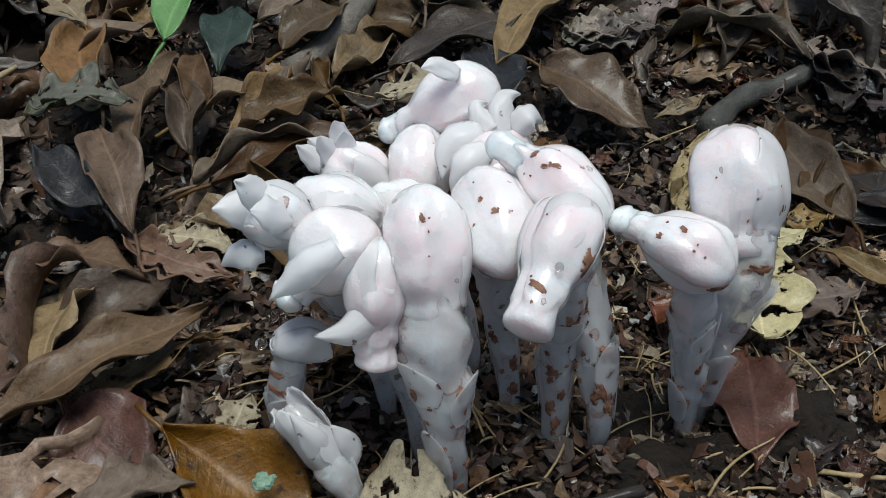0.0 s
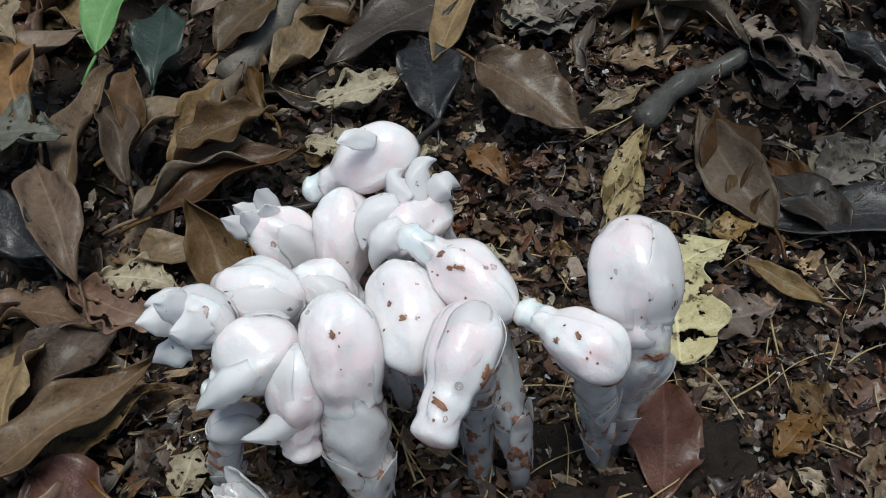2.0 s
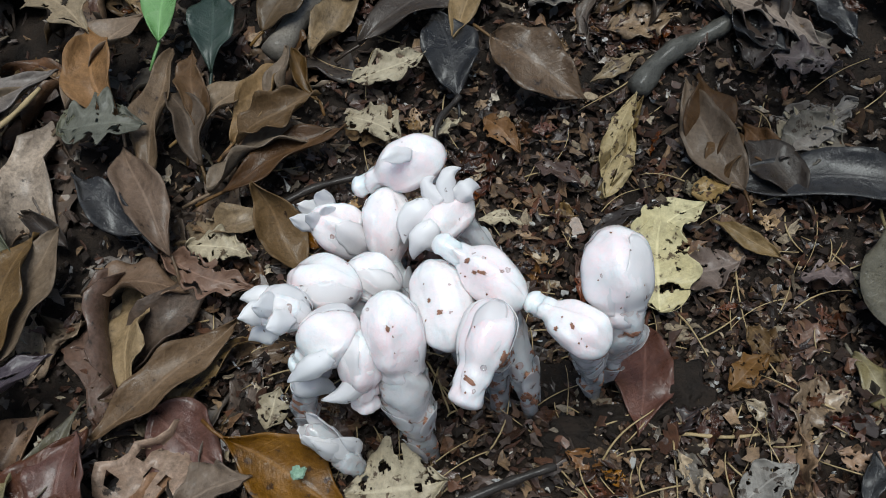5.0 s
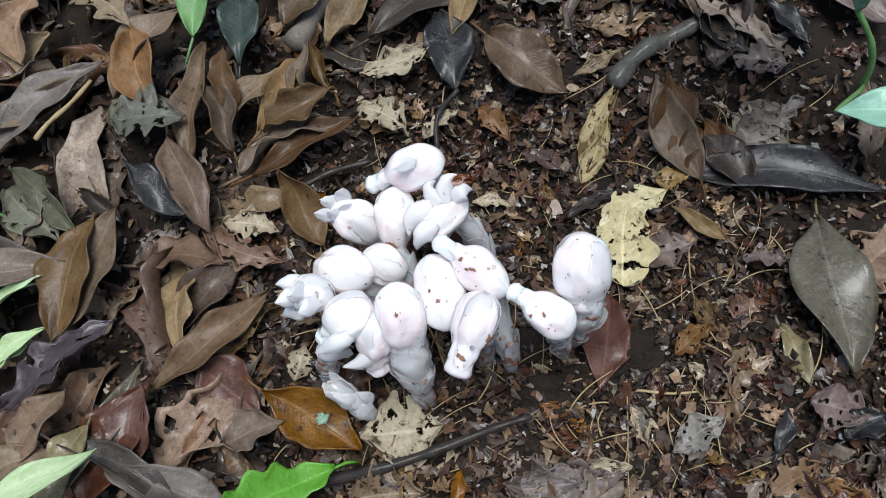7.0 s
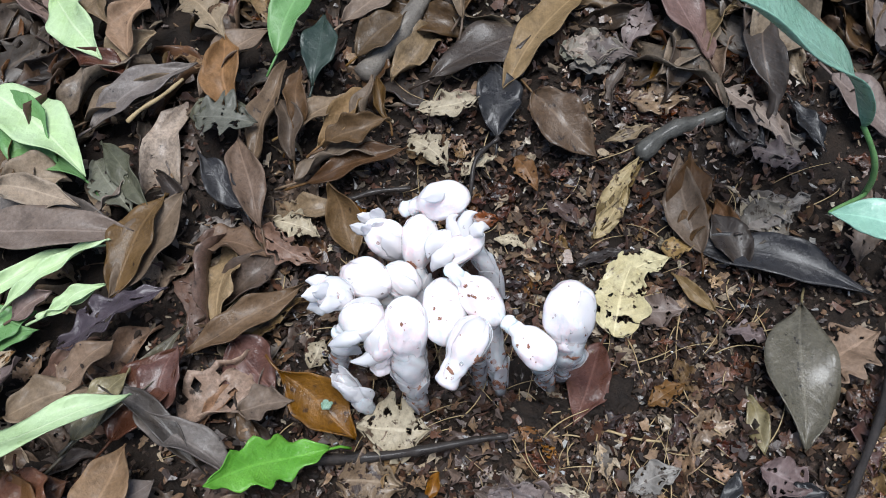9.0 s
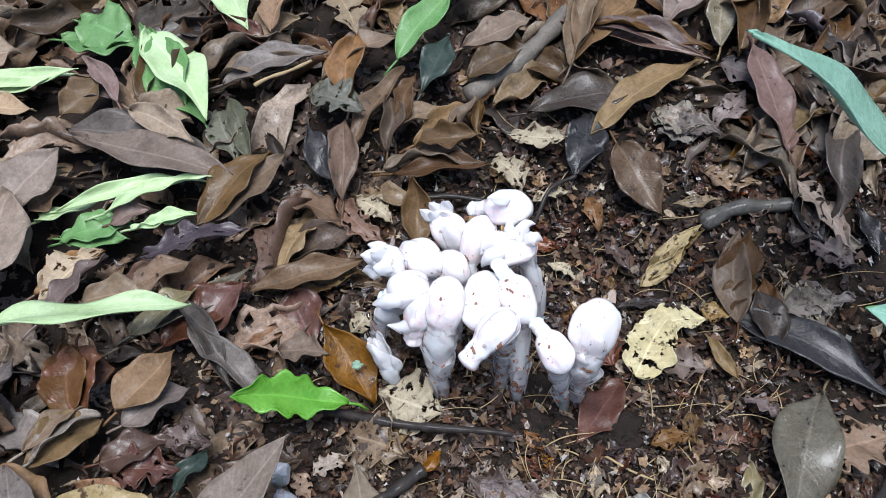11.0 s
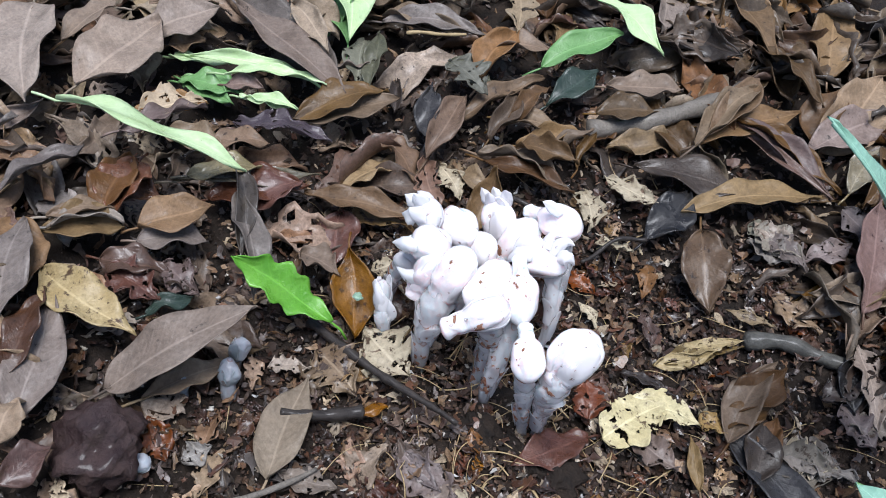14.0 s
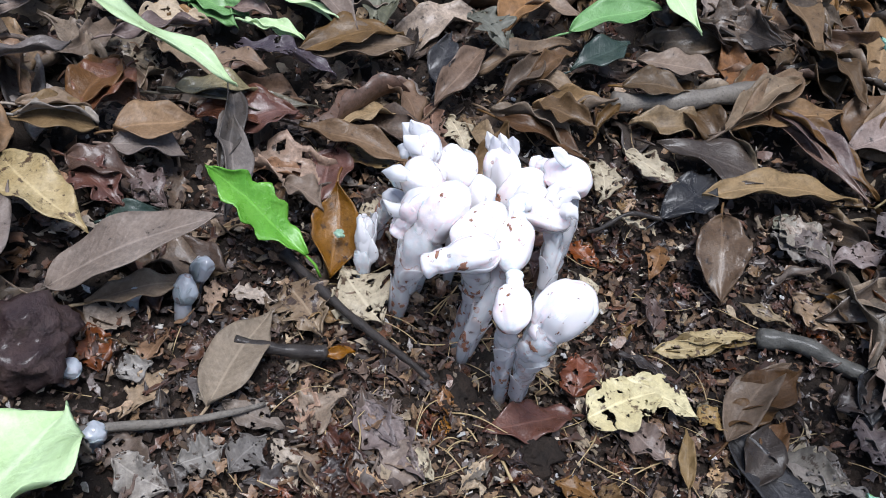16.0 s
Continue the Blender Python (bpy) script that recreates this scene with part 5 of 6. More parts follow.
leaf("fallen_leaf", (-71, 173, 13), (-33, 194, 10), 14, "tan", 0.8, 4, 0, "long tan-brown leaf behind the cluster")
leaf("fallen_leaf", (-16, 283, 12), (38, 289, 5), 15, "pink", 0.7, 4, 0, "long pinkish-brown leaf far back")
leaf("fallen_leaf", (13, 308, 5), (23, 334, 5), 22, "brown", 0.5, 3, 0, "brown broad leaf far back")
leaf("fallen_leaf", (65, 319, 5), (91, 352, 5), 23, "brown", 0.6, 3, 0, "brown leaf behind the green blade")
leaf("fallen_leaf", (122, 217, -2), (106, 207, -3), 11, "palegrey", 0.3, 1, 1, "small pale leaf scrap")
leaf("fallen_leaf", (96, 182, -6), (109, 172, -5), 14, "grey", 0.3, 1, 1, "grey torn leaf scrap")
leaf("fallen_leaf", (105, 181, -5), (118, 192, -4), 16, "palegrey", 0.3, 1, 1, "pale lobed leaf scrap")
leaf("fallen_leaf", (-241, 53, 37), (-177, 24, 44), 30, "tanlight", 0.3, 4, 0, "broad light tan leaf with a curled margin")
leaf("fallen_leaf", (-183, 46, 38), (-203, 96, 34), 33, "tanlight", 0.25, 4, 0, "wide pale tan leaf lying on the litter")
leaf("fallen_leaf", (-217, 54, 34), (-232, 89, 32), 16, "tan", 0.5, 3, 0, "narrow tan leaf in the forest litter")
leaf("fallen_leaf", (-202, 85, 32), (-198, 122, 33), 24, "tanlight", 0.3, 3, 0, "pale greyish-tan oval leaf")
leaf("fallen_leaf", (-197, 130, 33), (-121, 139, 29), 20, "grey", 0.5, 3, 0, "long dull grey-brown leaf in the litter")
leaf("fallen_leaf", (-179, 150, 34), (-143, 145, 33), 13, "tanlight", 0.8, 3, 0, "light tan curled leaf standing up")
leaf("fallen_leaf", (-155, 50, 32), (-149, 87, 29), 13, "pink", 0.6, 3, 0, "pinkish-brown leaf behind a pale-green one")
leaf("fallen_leaf", (-139, -3, 45), (-151, 34, 35), 13, "grey", 0.6, 3, 0, "grey-brown leaf with a raised edge")
leaf("fallen_leaf", (-134, 48, 33), (-114, 24, 33), 21, "redwet", 0.5, 3, 0, "rusty leaf hanging over its neighbours")
leaf("fallen_leaf", (-118, 5, 40), (-109, 30, 34), 13, "palegrey", 0.4, 3, 0, "pale grey oval leaf in the litter")
leaf("fallen_leaf", (-83, -25, 47), (-123, 1, 43), 21, "grey", 0.3, 3, 0, "large grey leaf lying flat")
leaf("fallen_leaf", (-50, -35, 42), (-88, -4, 41), 18, "grey", 0.3, 3, 0, "large grey-brown leaf with a smooth blade")
leaf("fallen_leaf", (-63, -34, 46), (-89, -6, 44), 12, "redwet", 0.5, 3, 0, "reddish leaf with a wet sheen")
leaf("fallen_leaf", (-89, 33, 26), (-71, 38, 22), 13, "pinkgrey", 0.4, 2, 1, "torn pink-grey leaf scrap")
leaf("fallen_leaf", (-30, -47, 46), (-35, -28, 40), 12, "redwet", 0.4, 3, 0, "reddish-brown leaf at the litter's edge")
leaf("fallen_leaf", (-43, -43, 46), (-53, -29, 44), 14, "tanlight", 0.4, 3, 0, "light tan leaf tilted on others")
leaf("fallen_leaf", (-98, 74, 20), (-96, 100, 21), 16, "redwet", 0.4, 3, 0, "rust-coloured leaf with pale specks")
leaf("fallen_leaf", (-17, 255, 14), (-23, 308, 17), 15, "tan", 0.9, 3, 0, "tan leaf curled like a tongue")
leaf("fallen_leaf", (-18, 282, 16), (39, 293, 5), 13, "brown", 0.8, 3, 0, "narrow brown leaf rolled along its length")
leaf("fallen_leaf", (16, 307, 5), (8, 359, 17), 29, "tan", 0.5, 3, 0, "broad tan leaf with a pale fungus fleck")
leaf("fallen_leaf", (24, 251, 4), (50, 248, 3), 13, "palegrey", 0.6, 2, 1, "pale curled leaf scrap")
leaf("fallen_leaf", (90, 236, 2), (119, 213, -2), 15, "grey", 0.4, 2, 1, "grey torn leaf strip")
leaf("fallen_leaf", (-148, 216, 28), (-147, 244, 31), 20, "tan", 0.8, 4, 0, "tan leaf with a crumpled rim")
leaf("fallen_leaf", (-135, 251, 28), (-110, 228, 27), 19, "tanlight", 0.5, 3, 1, "pale tan torn leaf")
leaf("fallen_leaf", (-172, 253, 29), (-161, 230, 29), 13, "tan", 0.6, 3, 0, "tan oval leaf far back")
leaf("fallen_leaf", (-130, 75, 26), (-118, 98, 26), 14, "tan", 0.4, 3, 0, "tan leaf beside a purple one")
leaf("fallen_leaf", (-120, 61, 29), (-107, 90, 25), 12, "olive", 0.5, 3, 0, "olive leaf turning brown")
leaf("fallen_leaf", (-150, 169, 24), (-128, 148, 23), 16, "palegreen", 0.5, 3, 1, "pale beige torn leaf")
leaf("fallen_leaf", (-77, 189, 17), (-77, 221, 21), 11, "brown", 1.0, 4, 0, "curled brown leaf standing on end")
leaf("fallen_leaf", (-58, 233, 13), (-40, 256, 14), 16, "brown", 0.5, 3, 0, "dull brown oval leaf")

# leaves on the far side of the litter
leaf("fallen_leaf", (-126, 114, 24), (-110, 160, 24), 19, "tan", 0.4, 1, 0, "dull brown leaf with a finely toothed rim")
leaf("fallen_leaf", (-238, 96, 24), (-194, 117, 25), 20, "tanlight", 0.4, 1, 0, "pale tan leaf with a dark midrib")
leaf("fallen_leaf", (-282, 122, 24), (-230, 140, 25), 22, "tanlight", 0.4, 1, 0, "pale greyish tan leaf lying flat")
leaf("fallen_leaf", (-284, 131, 26), (-223, 166, 27), 11, "lime", 0.5, 1, 0, "long lime-green leaf among dry ones")
leaf("fallen_leaf", (-247, 181, 24), (-205, 190, 25), 24, "green", 0.4, 1, 0, "broad fresh green leaf under brown ones")
leaf("fallen_leaf", (-149, 159, 27), (-212, 199, 28), 24, "green", 0.25, 1, 0, "large fresh green leaf lying on the litter")
leaf("fallen_leaf", (-178, 89, 22), (-150, 99, 23), 14, "green", 0.4, 1, 0, "mid-green leaf half under brown leaves")
leaf("fallen_leaf", (-193, 91, 23), (-171, 111, 24), 9, "lime", 0.5, 1, 0, "pale green leaf half under brown leaves")
leaf("fallen_leaf", (-173, 150, 29), (-201, 188, 30), 10, "brown", 0.7, 1, 0, "brown pointed leaf standing over green ones")
leaf("fallen_leaf", (-214, 140, 28), (-208, 164, 29), 18, "tan", 0.7, 1, 0, "tan leaf arched over dark litter")
leaf("fallen_leaf", (-193, 155, 29), (-224, 173, 30), 10, "pink", 0.7, 1, 0, "pinkish-brown leaf standing among green ones")
leaf("fallen_leaf", (-145, 206, 27), (-176, 219, 28), 12, "redwet", 0.8, 1, 0, "dark rusty leaf curled to a point")
leaf("fallen_leaf", (-161, 214, 25), (-141, 230, 26), 14, "tanlight", 0.7, 1, 0, "light tan crumpled leaf in the litter")
leaf("fallen_leaf", (-196, 93, 27), (-189, 108, 28), 11, "brown", 0.6, 1, 0, "small brown leaf over a pale one")
leaf("fallen_leaf", (-169, 62, 25), (-155, 90, 24), 13, "tan", 0.4, 1, 0, "tan leaf with a ragged toothed rim")
leaf("fallen_leaf", (-120, 150, 26), (-149, 176, 27), 11, "palegreen", 0.7, 1, 0, "olive-beige narrow leaf standing up")
leaf("fallen_leaf", (-143, 143, 24), (-134, 167, 25), 9, "grey", 0.6, 1, 0, "grey-brown narrow leaf in the litter")
leaf("fallen_leaf", (-86, 156, 21), (-109, 177, 24), 12, "black", 0.5, 1, 0, "black damp leaf among brown ones")
leaf("fallen_leaf", (-160, 101, 26), (-147, 113, 27), 11, "pink", 0.8, 1, 0, "pinkish leaf rolled beside a green one")
leaf("fallen_leaf", (-17, 283, 11), (40, 283, 12), 7, "redwet", 0.9, 1, 0, "long rusty leaf rolled lengthwise")
leaf("fallen_leaf", (15, 295, 12), (23, 349, 13), 21, "grey", 0.35, 1, 0, "large grey-brown leaf with a long stalk")
leaf("fallen_leaf", (42, 290, 12), (35, 324, 13), 14, "olive", 0.4, 1, 0, "olive-tan leaf hanging over dark litter")
leaf("fallen_leaf", (-18, 261, 10), (-3, 315, 11), 17, "tan", 0.4, 1, 0, "tan leaf with a raised rim far back")
leaf("fallen_leaf", (49, 300, 9), (64, 291, 10), 11, "black", 0.6, 1, 0, "blackened curled leaf behind the blade")
leaf("fallen_leaf", (44, 287, 5), (79, 283, 6), 17, "pinkgrey", 0.3, 1, 1, "wet grey-pink rotting leaf piece", lobes=False)
leaf("fallen_leaf", (62, 328, 30), (69, 349, 31), 13, "blade", 0.4, 1, 0, "blue-green leaf tip of another seedling")
leaf("fallen_leaf", (41, 335, 14), (40, 349, 15), 4, "lime", 0.5, 1, 0, "tiny lime-green leaf tip")

# scraps lying on the bare humus
leaf("fallen_leaf", (98, 175, -4), (119, 187, -3), 18, "palegrey", 0.3, 1, 1, "pale grey leaf piece curling off dark soil", lobes=False)
leaf("fallen_leaf", (80, 169, -4), (86, 191, -3), 12, "brown", 0.6, 1, 0, "brown leaf half split along its rib")
leaf("fallen_leaf", (90, 189, -4), (99, 171, -4), 10, "brown", 0.6, 1, 0, "other half of a split brown leaf")
leaf("fallen_leaf", (71, 167, -4), (84, 168, -4), 9, "ochre", 0.3, 1, 1, "small ochre leaf scrap by the yellow leaf", lobes=False)
leaf("fallen_leaf", (46, 168, -4), (57, 194, -3), 8, "ochrepale", 0.3, 1, 1, "pale ochre decayed leaf strip on humus", lobes=False)
leaf("fallen_leaf", (96, 137, -4), (110, 135, -4), 11, "pinkgrey", 0.3, 1, 1, "pinkish torn leaf piece on dark humus", lobes=False)
leaf("fallen_leaf", (61, 140, -4), (82, 143, -4), 13, "grey", 0.3, 1, 1, "grey mottled rotting leaf beside the yellow one", lobes=False)
leaf("fallen_leaf", (46, 210, -2), (66, 218, 0), 6, "ochre", 0.3, 1, 1, "thin yellowish leaf strip on humus", lobes=False)
leaf("fallen_leaf", (29, 241, 3), (48, 246, 4), 15, "palegrey", 0.3, 1, 1, "grey-green weathered leaf piece", lobes=False)
leaf("fallen_leaf", (91, 231, 2), (108, 212, -1), 13, "black", 0.5, 1, 0, "blackened wet leaf piece")
leaf("fallen_leaf", (117, 232, 2), (130, 212, -1), 9, "black", 0.6, 1, 0, "narrow blackened leaf lying on humus")
leaf("fallen_leaf", (102, 212, -2), (123, 206, -2), 13, "pinkgrey", 0.3, 1, 1, "torn pink-grey leaf piece", lobes=False)
leaf("fallen_leaf", (8, 162, 1), (21, 160, -1), 6, "pale", 0.3, 1, 1, "small cream leaf scrap behind the cluster", lobes=False)
leaf("fallen_leaf", (-32, 198, 5), (-17, 189, 5), 11, "mott", 0.3, 1, 1, "mottled torn leaf behind the cluster", lobes=False)
leaf("fallen_leaf", (12, 199, 1), (22, 185, -1), 8, "brown", 0.3, 1, 1, "brown torn leaf scrap on humus", lobes=False)
leaf("fallen_leaf", (26, 181, -2), (40, 172, -3), 8, "redwet", 0.3, 1, 1, "dark red torn leaf scrap on humus", lobes=False)
leaf("fallen_leaf", (79, 123, -4), (85, 111, 0), 8, "mott", 0.3, 1, 1, "mottled crumbled leaf scrap", lobes=False)
leaf("fallen_leaf", (107, 87, 5), (123, 81, 6), 14, "pinkgrey", 0.3, 1, 1, "pink-grey torn leaf with wet sheen", lobes=False)
leaf("fallen_leaf", (65, 74, 5), (82, 83, 6), 11, "palegrey", 0.3, 1, 1, "pale decayed leaf piece on soil", lobes=False)
leaf("fallen_leaf", (95, 72, 6), (100, 85, 6), 6, "black", 0.6, 1, 0, "black wet leaf sliver")
leaf("fallen_leaf", (19, 66, 6), (38, 66, 7), 7, "pinkgrey", 0.3, 1, 1, "pinkish rotting leaf piece under the twig", lobes=False)
leaf("fallen_leaf", (115, 75, 5), (128, 82, 6), 11, "black", 0.4, 1, 0, "black wet leaf piece on soil")
leaf("fallen_leaf", (38, 69, 6), (53, 70, 7), 7, "pale", 0.3, 1, 1, "cream torn leaf strip on soil", lobes=False)
leaf("fallen_leaf", (70, 104, 2), (82, 114, -1), 9, "brown", 0.3, 1, 1, "brown crumbled leaf scrap", lobes=False)
leaf("fallen_leaf", (40, 156, -4), (61, 165, -4), 6, "dark", 0.3, 1, 1, "dark leaf strip pressed into humus", lobes=False)
leaf("fallen_leaf", (-51, 101, 6), (-48, 113, 6), 9, "pale", 0.3, 1, 1, "pale crumbly leaf scrap beside a shoot", lobes=False)
leaf("fallen_leaf", (86, 166, -3), (75, 207, 0), 16, "brown", 0.5, 1, 0, "brown leaf tapering to a raised point")
leaf("fallen_leaf", (102, 161, -4), (88, 184, -3), 15, "dark", 0.4, 1, 0, "dark wet leaf sunk in humus")
leaf("fallen_leaf", (98, 179, -4), (117, 192, -3), 17, "palegrey", 0.3, 1, 1, "pale grey leaf piece with ragged rim", lobes=False)
leaf("fallen_leaf", (46, 175, -4), (60, 205, -2), 8, "ochrepale", 0.3, 1, 1, "cream and yellow rotten leaf strip", lobes=False)
leaf("fallen_leaf", (47, 131, -4), (34, 142, -3), 14, "redwet", 0.3, 1, 1, "crumbling rust-red leaf piece at the stems", lobes=False)
leaf("fallen_leaf", (27, 247, 4), (50, 251, 5), 18, "palegrey", 0.3, 1, 1, "grey-green torn leaf on dark litter", lobes=False)
leaf("fallen_leaf", (2, 25, 15), (18, 38, 12), 10, "grey", 0.3, 1, 1, "grey torn leaf piece on humus", lobes=False)
leaf("fallen_leaf", (-17, 1, 22), (-17, 12, 20), 9, "palegrey", 0.3, 1, 1, "bluish grey leaf scrap on humus", lobes=False)
leaf("fallen_leaf", (-25, 215, 5), (-5, 226, 5), 8, "tan", 0.3, 1, 1, "small tan leaf strip on humus", lobes=False)
leaf("fallen_leaf", (-26, 63, 7), (-12, 73, 6), 14, "mott", 0.3, 1, 1, "mottled crumbling leaf beside the twig", lobes=False)
leaf("fallen_leaf", (96, 208, -2), (103, 231, 2), 12, "dark", 0.3, 1, 1, "dark leaf piece at the seedling's foot", lobes=False)
leaf("fallen_leaf", (51, 251, 4), (58, 275, 5), 12, "pinkgrey", 0.3, 1, 1, "torn grey-pink leaf on dark litter", lobes=False)
leaf("fallen_leaf", (92, 144, -4), (75, 157, -4), 6, "tan", 0.6, 1, 0, "thin tan bark-like strip")

# the yellow lobed leaf, the glossy toothed leaf and the green shoot
leaf("fallen_leaf", (56, 129, -2), (61, 160, -3), 21, "yellow", 0.25, 1.5, 1, "pale yellow broken leaf peppered with black decay spots", wave=0.5, lobes=False)
leaf("fallen_leaf", (50, 148, -3), (75, 163, -3), 14, "yellow", 0.25, 1, 1, "yellow torn leaf lobe with dark specks", wave=0.5, lobes=False)
leaf("green_leaf", (-35, 72, 17), (-65, 51, 43), 19, "holly", 0.6, -3, 0, "glossy bright green toothed leaf, freshly fallen", lobes=True)
shoot = thing("green_seedling", (0.136, 0.180, 0.006), "green seedling with long glossy blue-green leaves", "plant")


def shoot_part(name, a, b, width, curl, arch, roll, seed):
    a, b = np.array(a, float), np.array(b, float)
    x, y, z = basis(b - a)
    P, keep, th = blade_data(np.linalg.norm(b - a), width, curl, arch, 0, seed, 0.5, 36, 13, 0.5)
    v, f, uv = sheet_data(P, th)
    v = (np.stack([x, y, z], 1) @ (np.array(pose(0, 0, 0, roll).to_3x3()) @ v.T)).T + (a - (136, 180, 6)) * MM
    part(name, to_mesh(name, v, f, LEAF["blade"], uv), shoot)


shoot_part("leaf_blade", (133, 202, 34), (60, 168, 145), 24, 0.45, 9, 0, 901)
shoot_part("leaf_blade", (125, 174, 22), (158, 162, 30), 17, 0.5, 3, 0, 902)
v, f = tube_data(bezier((7, 15, -8), (9, 16, 10), (3, 18, 20), (-3, 22, 29), 16), [1.2] * 10 + [1.0] * 6, 10)
part("stalk", to_mesh("stalk", v * MM, f, LEAF["green"]), shoot)
v, f = tube_data(bezier((7, 14, -4), (2, 6, 6), (-6, 0, 12), (-11, -6, 16.5), 8), [0.8] * 8, 8)
part("stalk", to_mesh("stalk", v * MM, f, LEAF["green"]), shoot)


# ---- twigs, sticks and oddments ----
def stick(name, a, b, r0, r1, mat, label, sag=2.0, seed=1, category="twig", knots=0):
    rng = random.Random(seed)
    a, b = np.array(a, float), np.array(b, float)
    L = np.linalg.norm(b - a)
    n = 26
    x, y, z = basis(b - a)
    pts = [a + (b - a) * t + y * sag * math.sin(5 * t + seed) + z * 0.5 * sag * math.sin(7 * t + 2 * seed) * math.sin(math.pi * t) for t in np.linspace(0, 1, n)]
    rad = [(r0 + (r1 - r0) * t) * (1 + 0.12 * math.sin(17 * t + seed) + (0.35 if knots and i % knots == 0 else 0)) for i, t in enumerate(np.linspace(0, 1, n))]
    root = thing(name, a * MM, label, category)
    v, f = tube_data(np.array(pts) - a, rad, 12, wob=0.07, rng=rng)
    part("wood", to_mesh("wood", v * MM, f, mat), root)
    return root


stick("twig", (-44, 68, 10), (24, 84, 12), 2.1, 1.0, BARK, "thin black wet twig lying on the soil", 1.2, 3, knots=7)
stick("twig", (-56, 167, 10), (-27, 178, 7), 1.3, 1.0, BARK, "short dark twig behind the cluster", 0.8, 5)
stick("dry_stem", (56, 93, 3), (75, 92, 2), 0.55, 0.4, STRAW, "pale straw-coloured dry stem", 0.5, 8)
stick("leaf_stalk", (4, 203, 8), (-6, 174, 7), 1.0, 0.8, BARK, "black wet leaf stalk", 2.5, 9)
stick("branch", (-52, 226, 9), (-27, 302, 13), 4.6, 4.0, GREYWOOD, "weathered grey fallen branch", 3, 2, "branch")
stick("branch", (60, 207, -4), (93, 230, 0), 3.8, 2.6, OLDWOOD, "dark rotting stick half in the litter", 2, 6, "branch")
stick("bark_strip", (1, -22, 30), (8, 36, 15), 1.8, 0.8, GREYWOOD, "grey-brown strip of bark", 2, 7, "bark")
stick("twig", (154, 143, -4), (131, 72, 16), 1.7, 1.4, BARK, "brown twig at the edge of the litter", 1.5, 12)
stick("twig", (-140, 186, 27), (-122, 207, 29), 0.9, 0.7, STRAW, "pale bare twig resting on the leaves", 0.8, 13)
stick("seed_pod", (-15, 37, 16), (0, 61, 11), 1.6, 2.6, BARK, "blackened shrivelled pod on the soil", 0.8, 15, "pod")
leaf("fallen_leaf", (-1, 60, 10), (2, 71, 8), 5, "orange", 0.6, 1, 0, "small orange curled leaf tip", stalk=False)


def lump(name, place, size, mat, label, category, seed):
    """An uneven clod."""
    bm = bmesh.new()
    bmesh.ops.create_icosphere(bm, subdivisions=4, radius=1.0)
    for v in bm.verts:
        k = 1 + 0.5 * noise.noise(v.co * 1.6 + Vector((seed, 0, 0))) + 0.3 * noise.noise(v.co * 4 + Vector((0, seed, 0))) + 0.06 * noise.noise(v.co * 12)
        v.co = Vector((v.co.x * size[0], v.co.y * size[1], v.co.z * size[2])) * k * MM
    me = bpy.data.meshes.new(name)
    bm.to_mesh(me)
    bm.free()
    me.materials.append(mat)
    me.polygons.foreach_set("use_smooth", np.ones(len(me.polygons), bool))
    ob = new(name, me)
    ob.location = np.array(place) * MM
    return tagged(ob, label, category)


lump("rotten_wood", (-33, -18, 32), (13, 14, 10), CLOD, "dark purple-brown rotten wood lump", "wood", 4)
lump("lichen", (-39.5, 87, 15.5), (1.9, 1.6, 0.6), LICHEN, "tiny mint-green lichen patch on a leaf", "lichen", 9)
lump("soil_clod", (24, 110, -5), (11, 8, 5), SOIL, "dark crumbly soil clod at the stems", "soil", 14)
lump("soil_clod", (56, 104, -2), (9, 9, 5), SOIL, "dark crumbly soil clod", "soil", 15)
lump("soil_clod", (28, 92, 3), (9, 6, 4), SOIL, "dark crumbly soil clod", "soil", 16)
lump("soil_clod", (43, 98, -1), (11, 5, 5), SOIL, "dark crumbly soil clod before the stems", "soil", 17)


def drop(place, r):
    bm = bmesh.new()
    bmesh.ops.create_icosphere(bm, subdivisions=3, radius=r * MM)
    me = bpy.data.meshes.new("water_drop")
    bm.to_mesh(me)
    bm.free()
    me.materials.append(WATER)
    me.polygons.foreach_set("use_smooth", np.ones(len(me.polygons), bool))
    ob = new("water_drop", me)
    ob.location = np.array(place) * MM
    tagged(ob, "clear water drop clinging to a petal", "water drop", "water drops")


drop((-37.5, 99.5, 36), 1.0)
drop((21.5, 112, 43.6), 0.8)
drop((10.5, 96.5, 53), 0.7)

# ---- the rest of the litter ----
rng = random.Random(77)
TINTS = ["tan", "brown", "tan", "grey", "tan", "dark", "tanlight", "pink", "grey", "redwet", "mott", "pink", "purple", "palegrey", "dark", "orange", "tan"]
PALE_TINTS = ["tan", "tanlight", "tan", "pink", "grey", "tanlight", "palegrey", "redwet", "mott", "tanlight", "tan"]
SHAPES_OF_LEAF = []
for k in range(14):
    P, keep, th = blade_data(1000, 290 + 42 * (k % 5), 0.35 + 0.17 * (k % 8), 25 + 20 * (k % 3), 2 if k % 7 == 6 else 0, 400 + k, 1.2, 22, 9, 7.0)
    SHAPES_OF_LEAF.append((*sheet_data(P, th, keep), P[:, 4]))
MESHES = {}


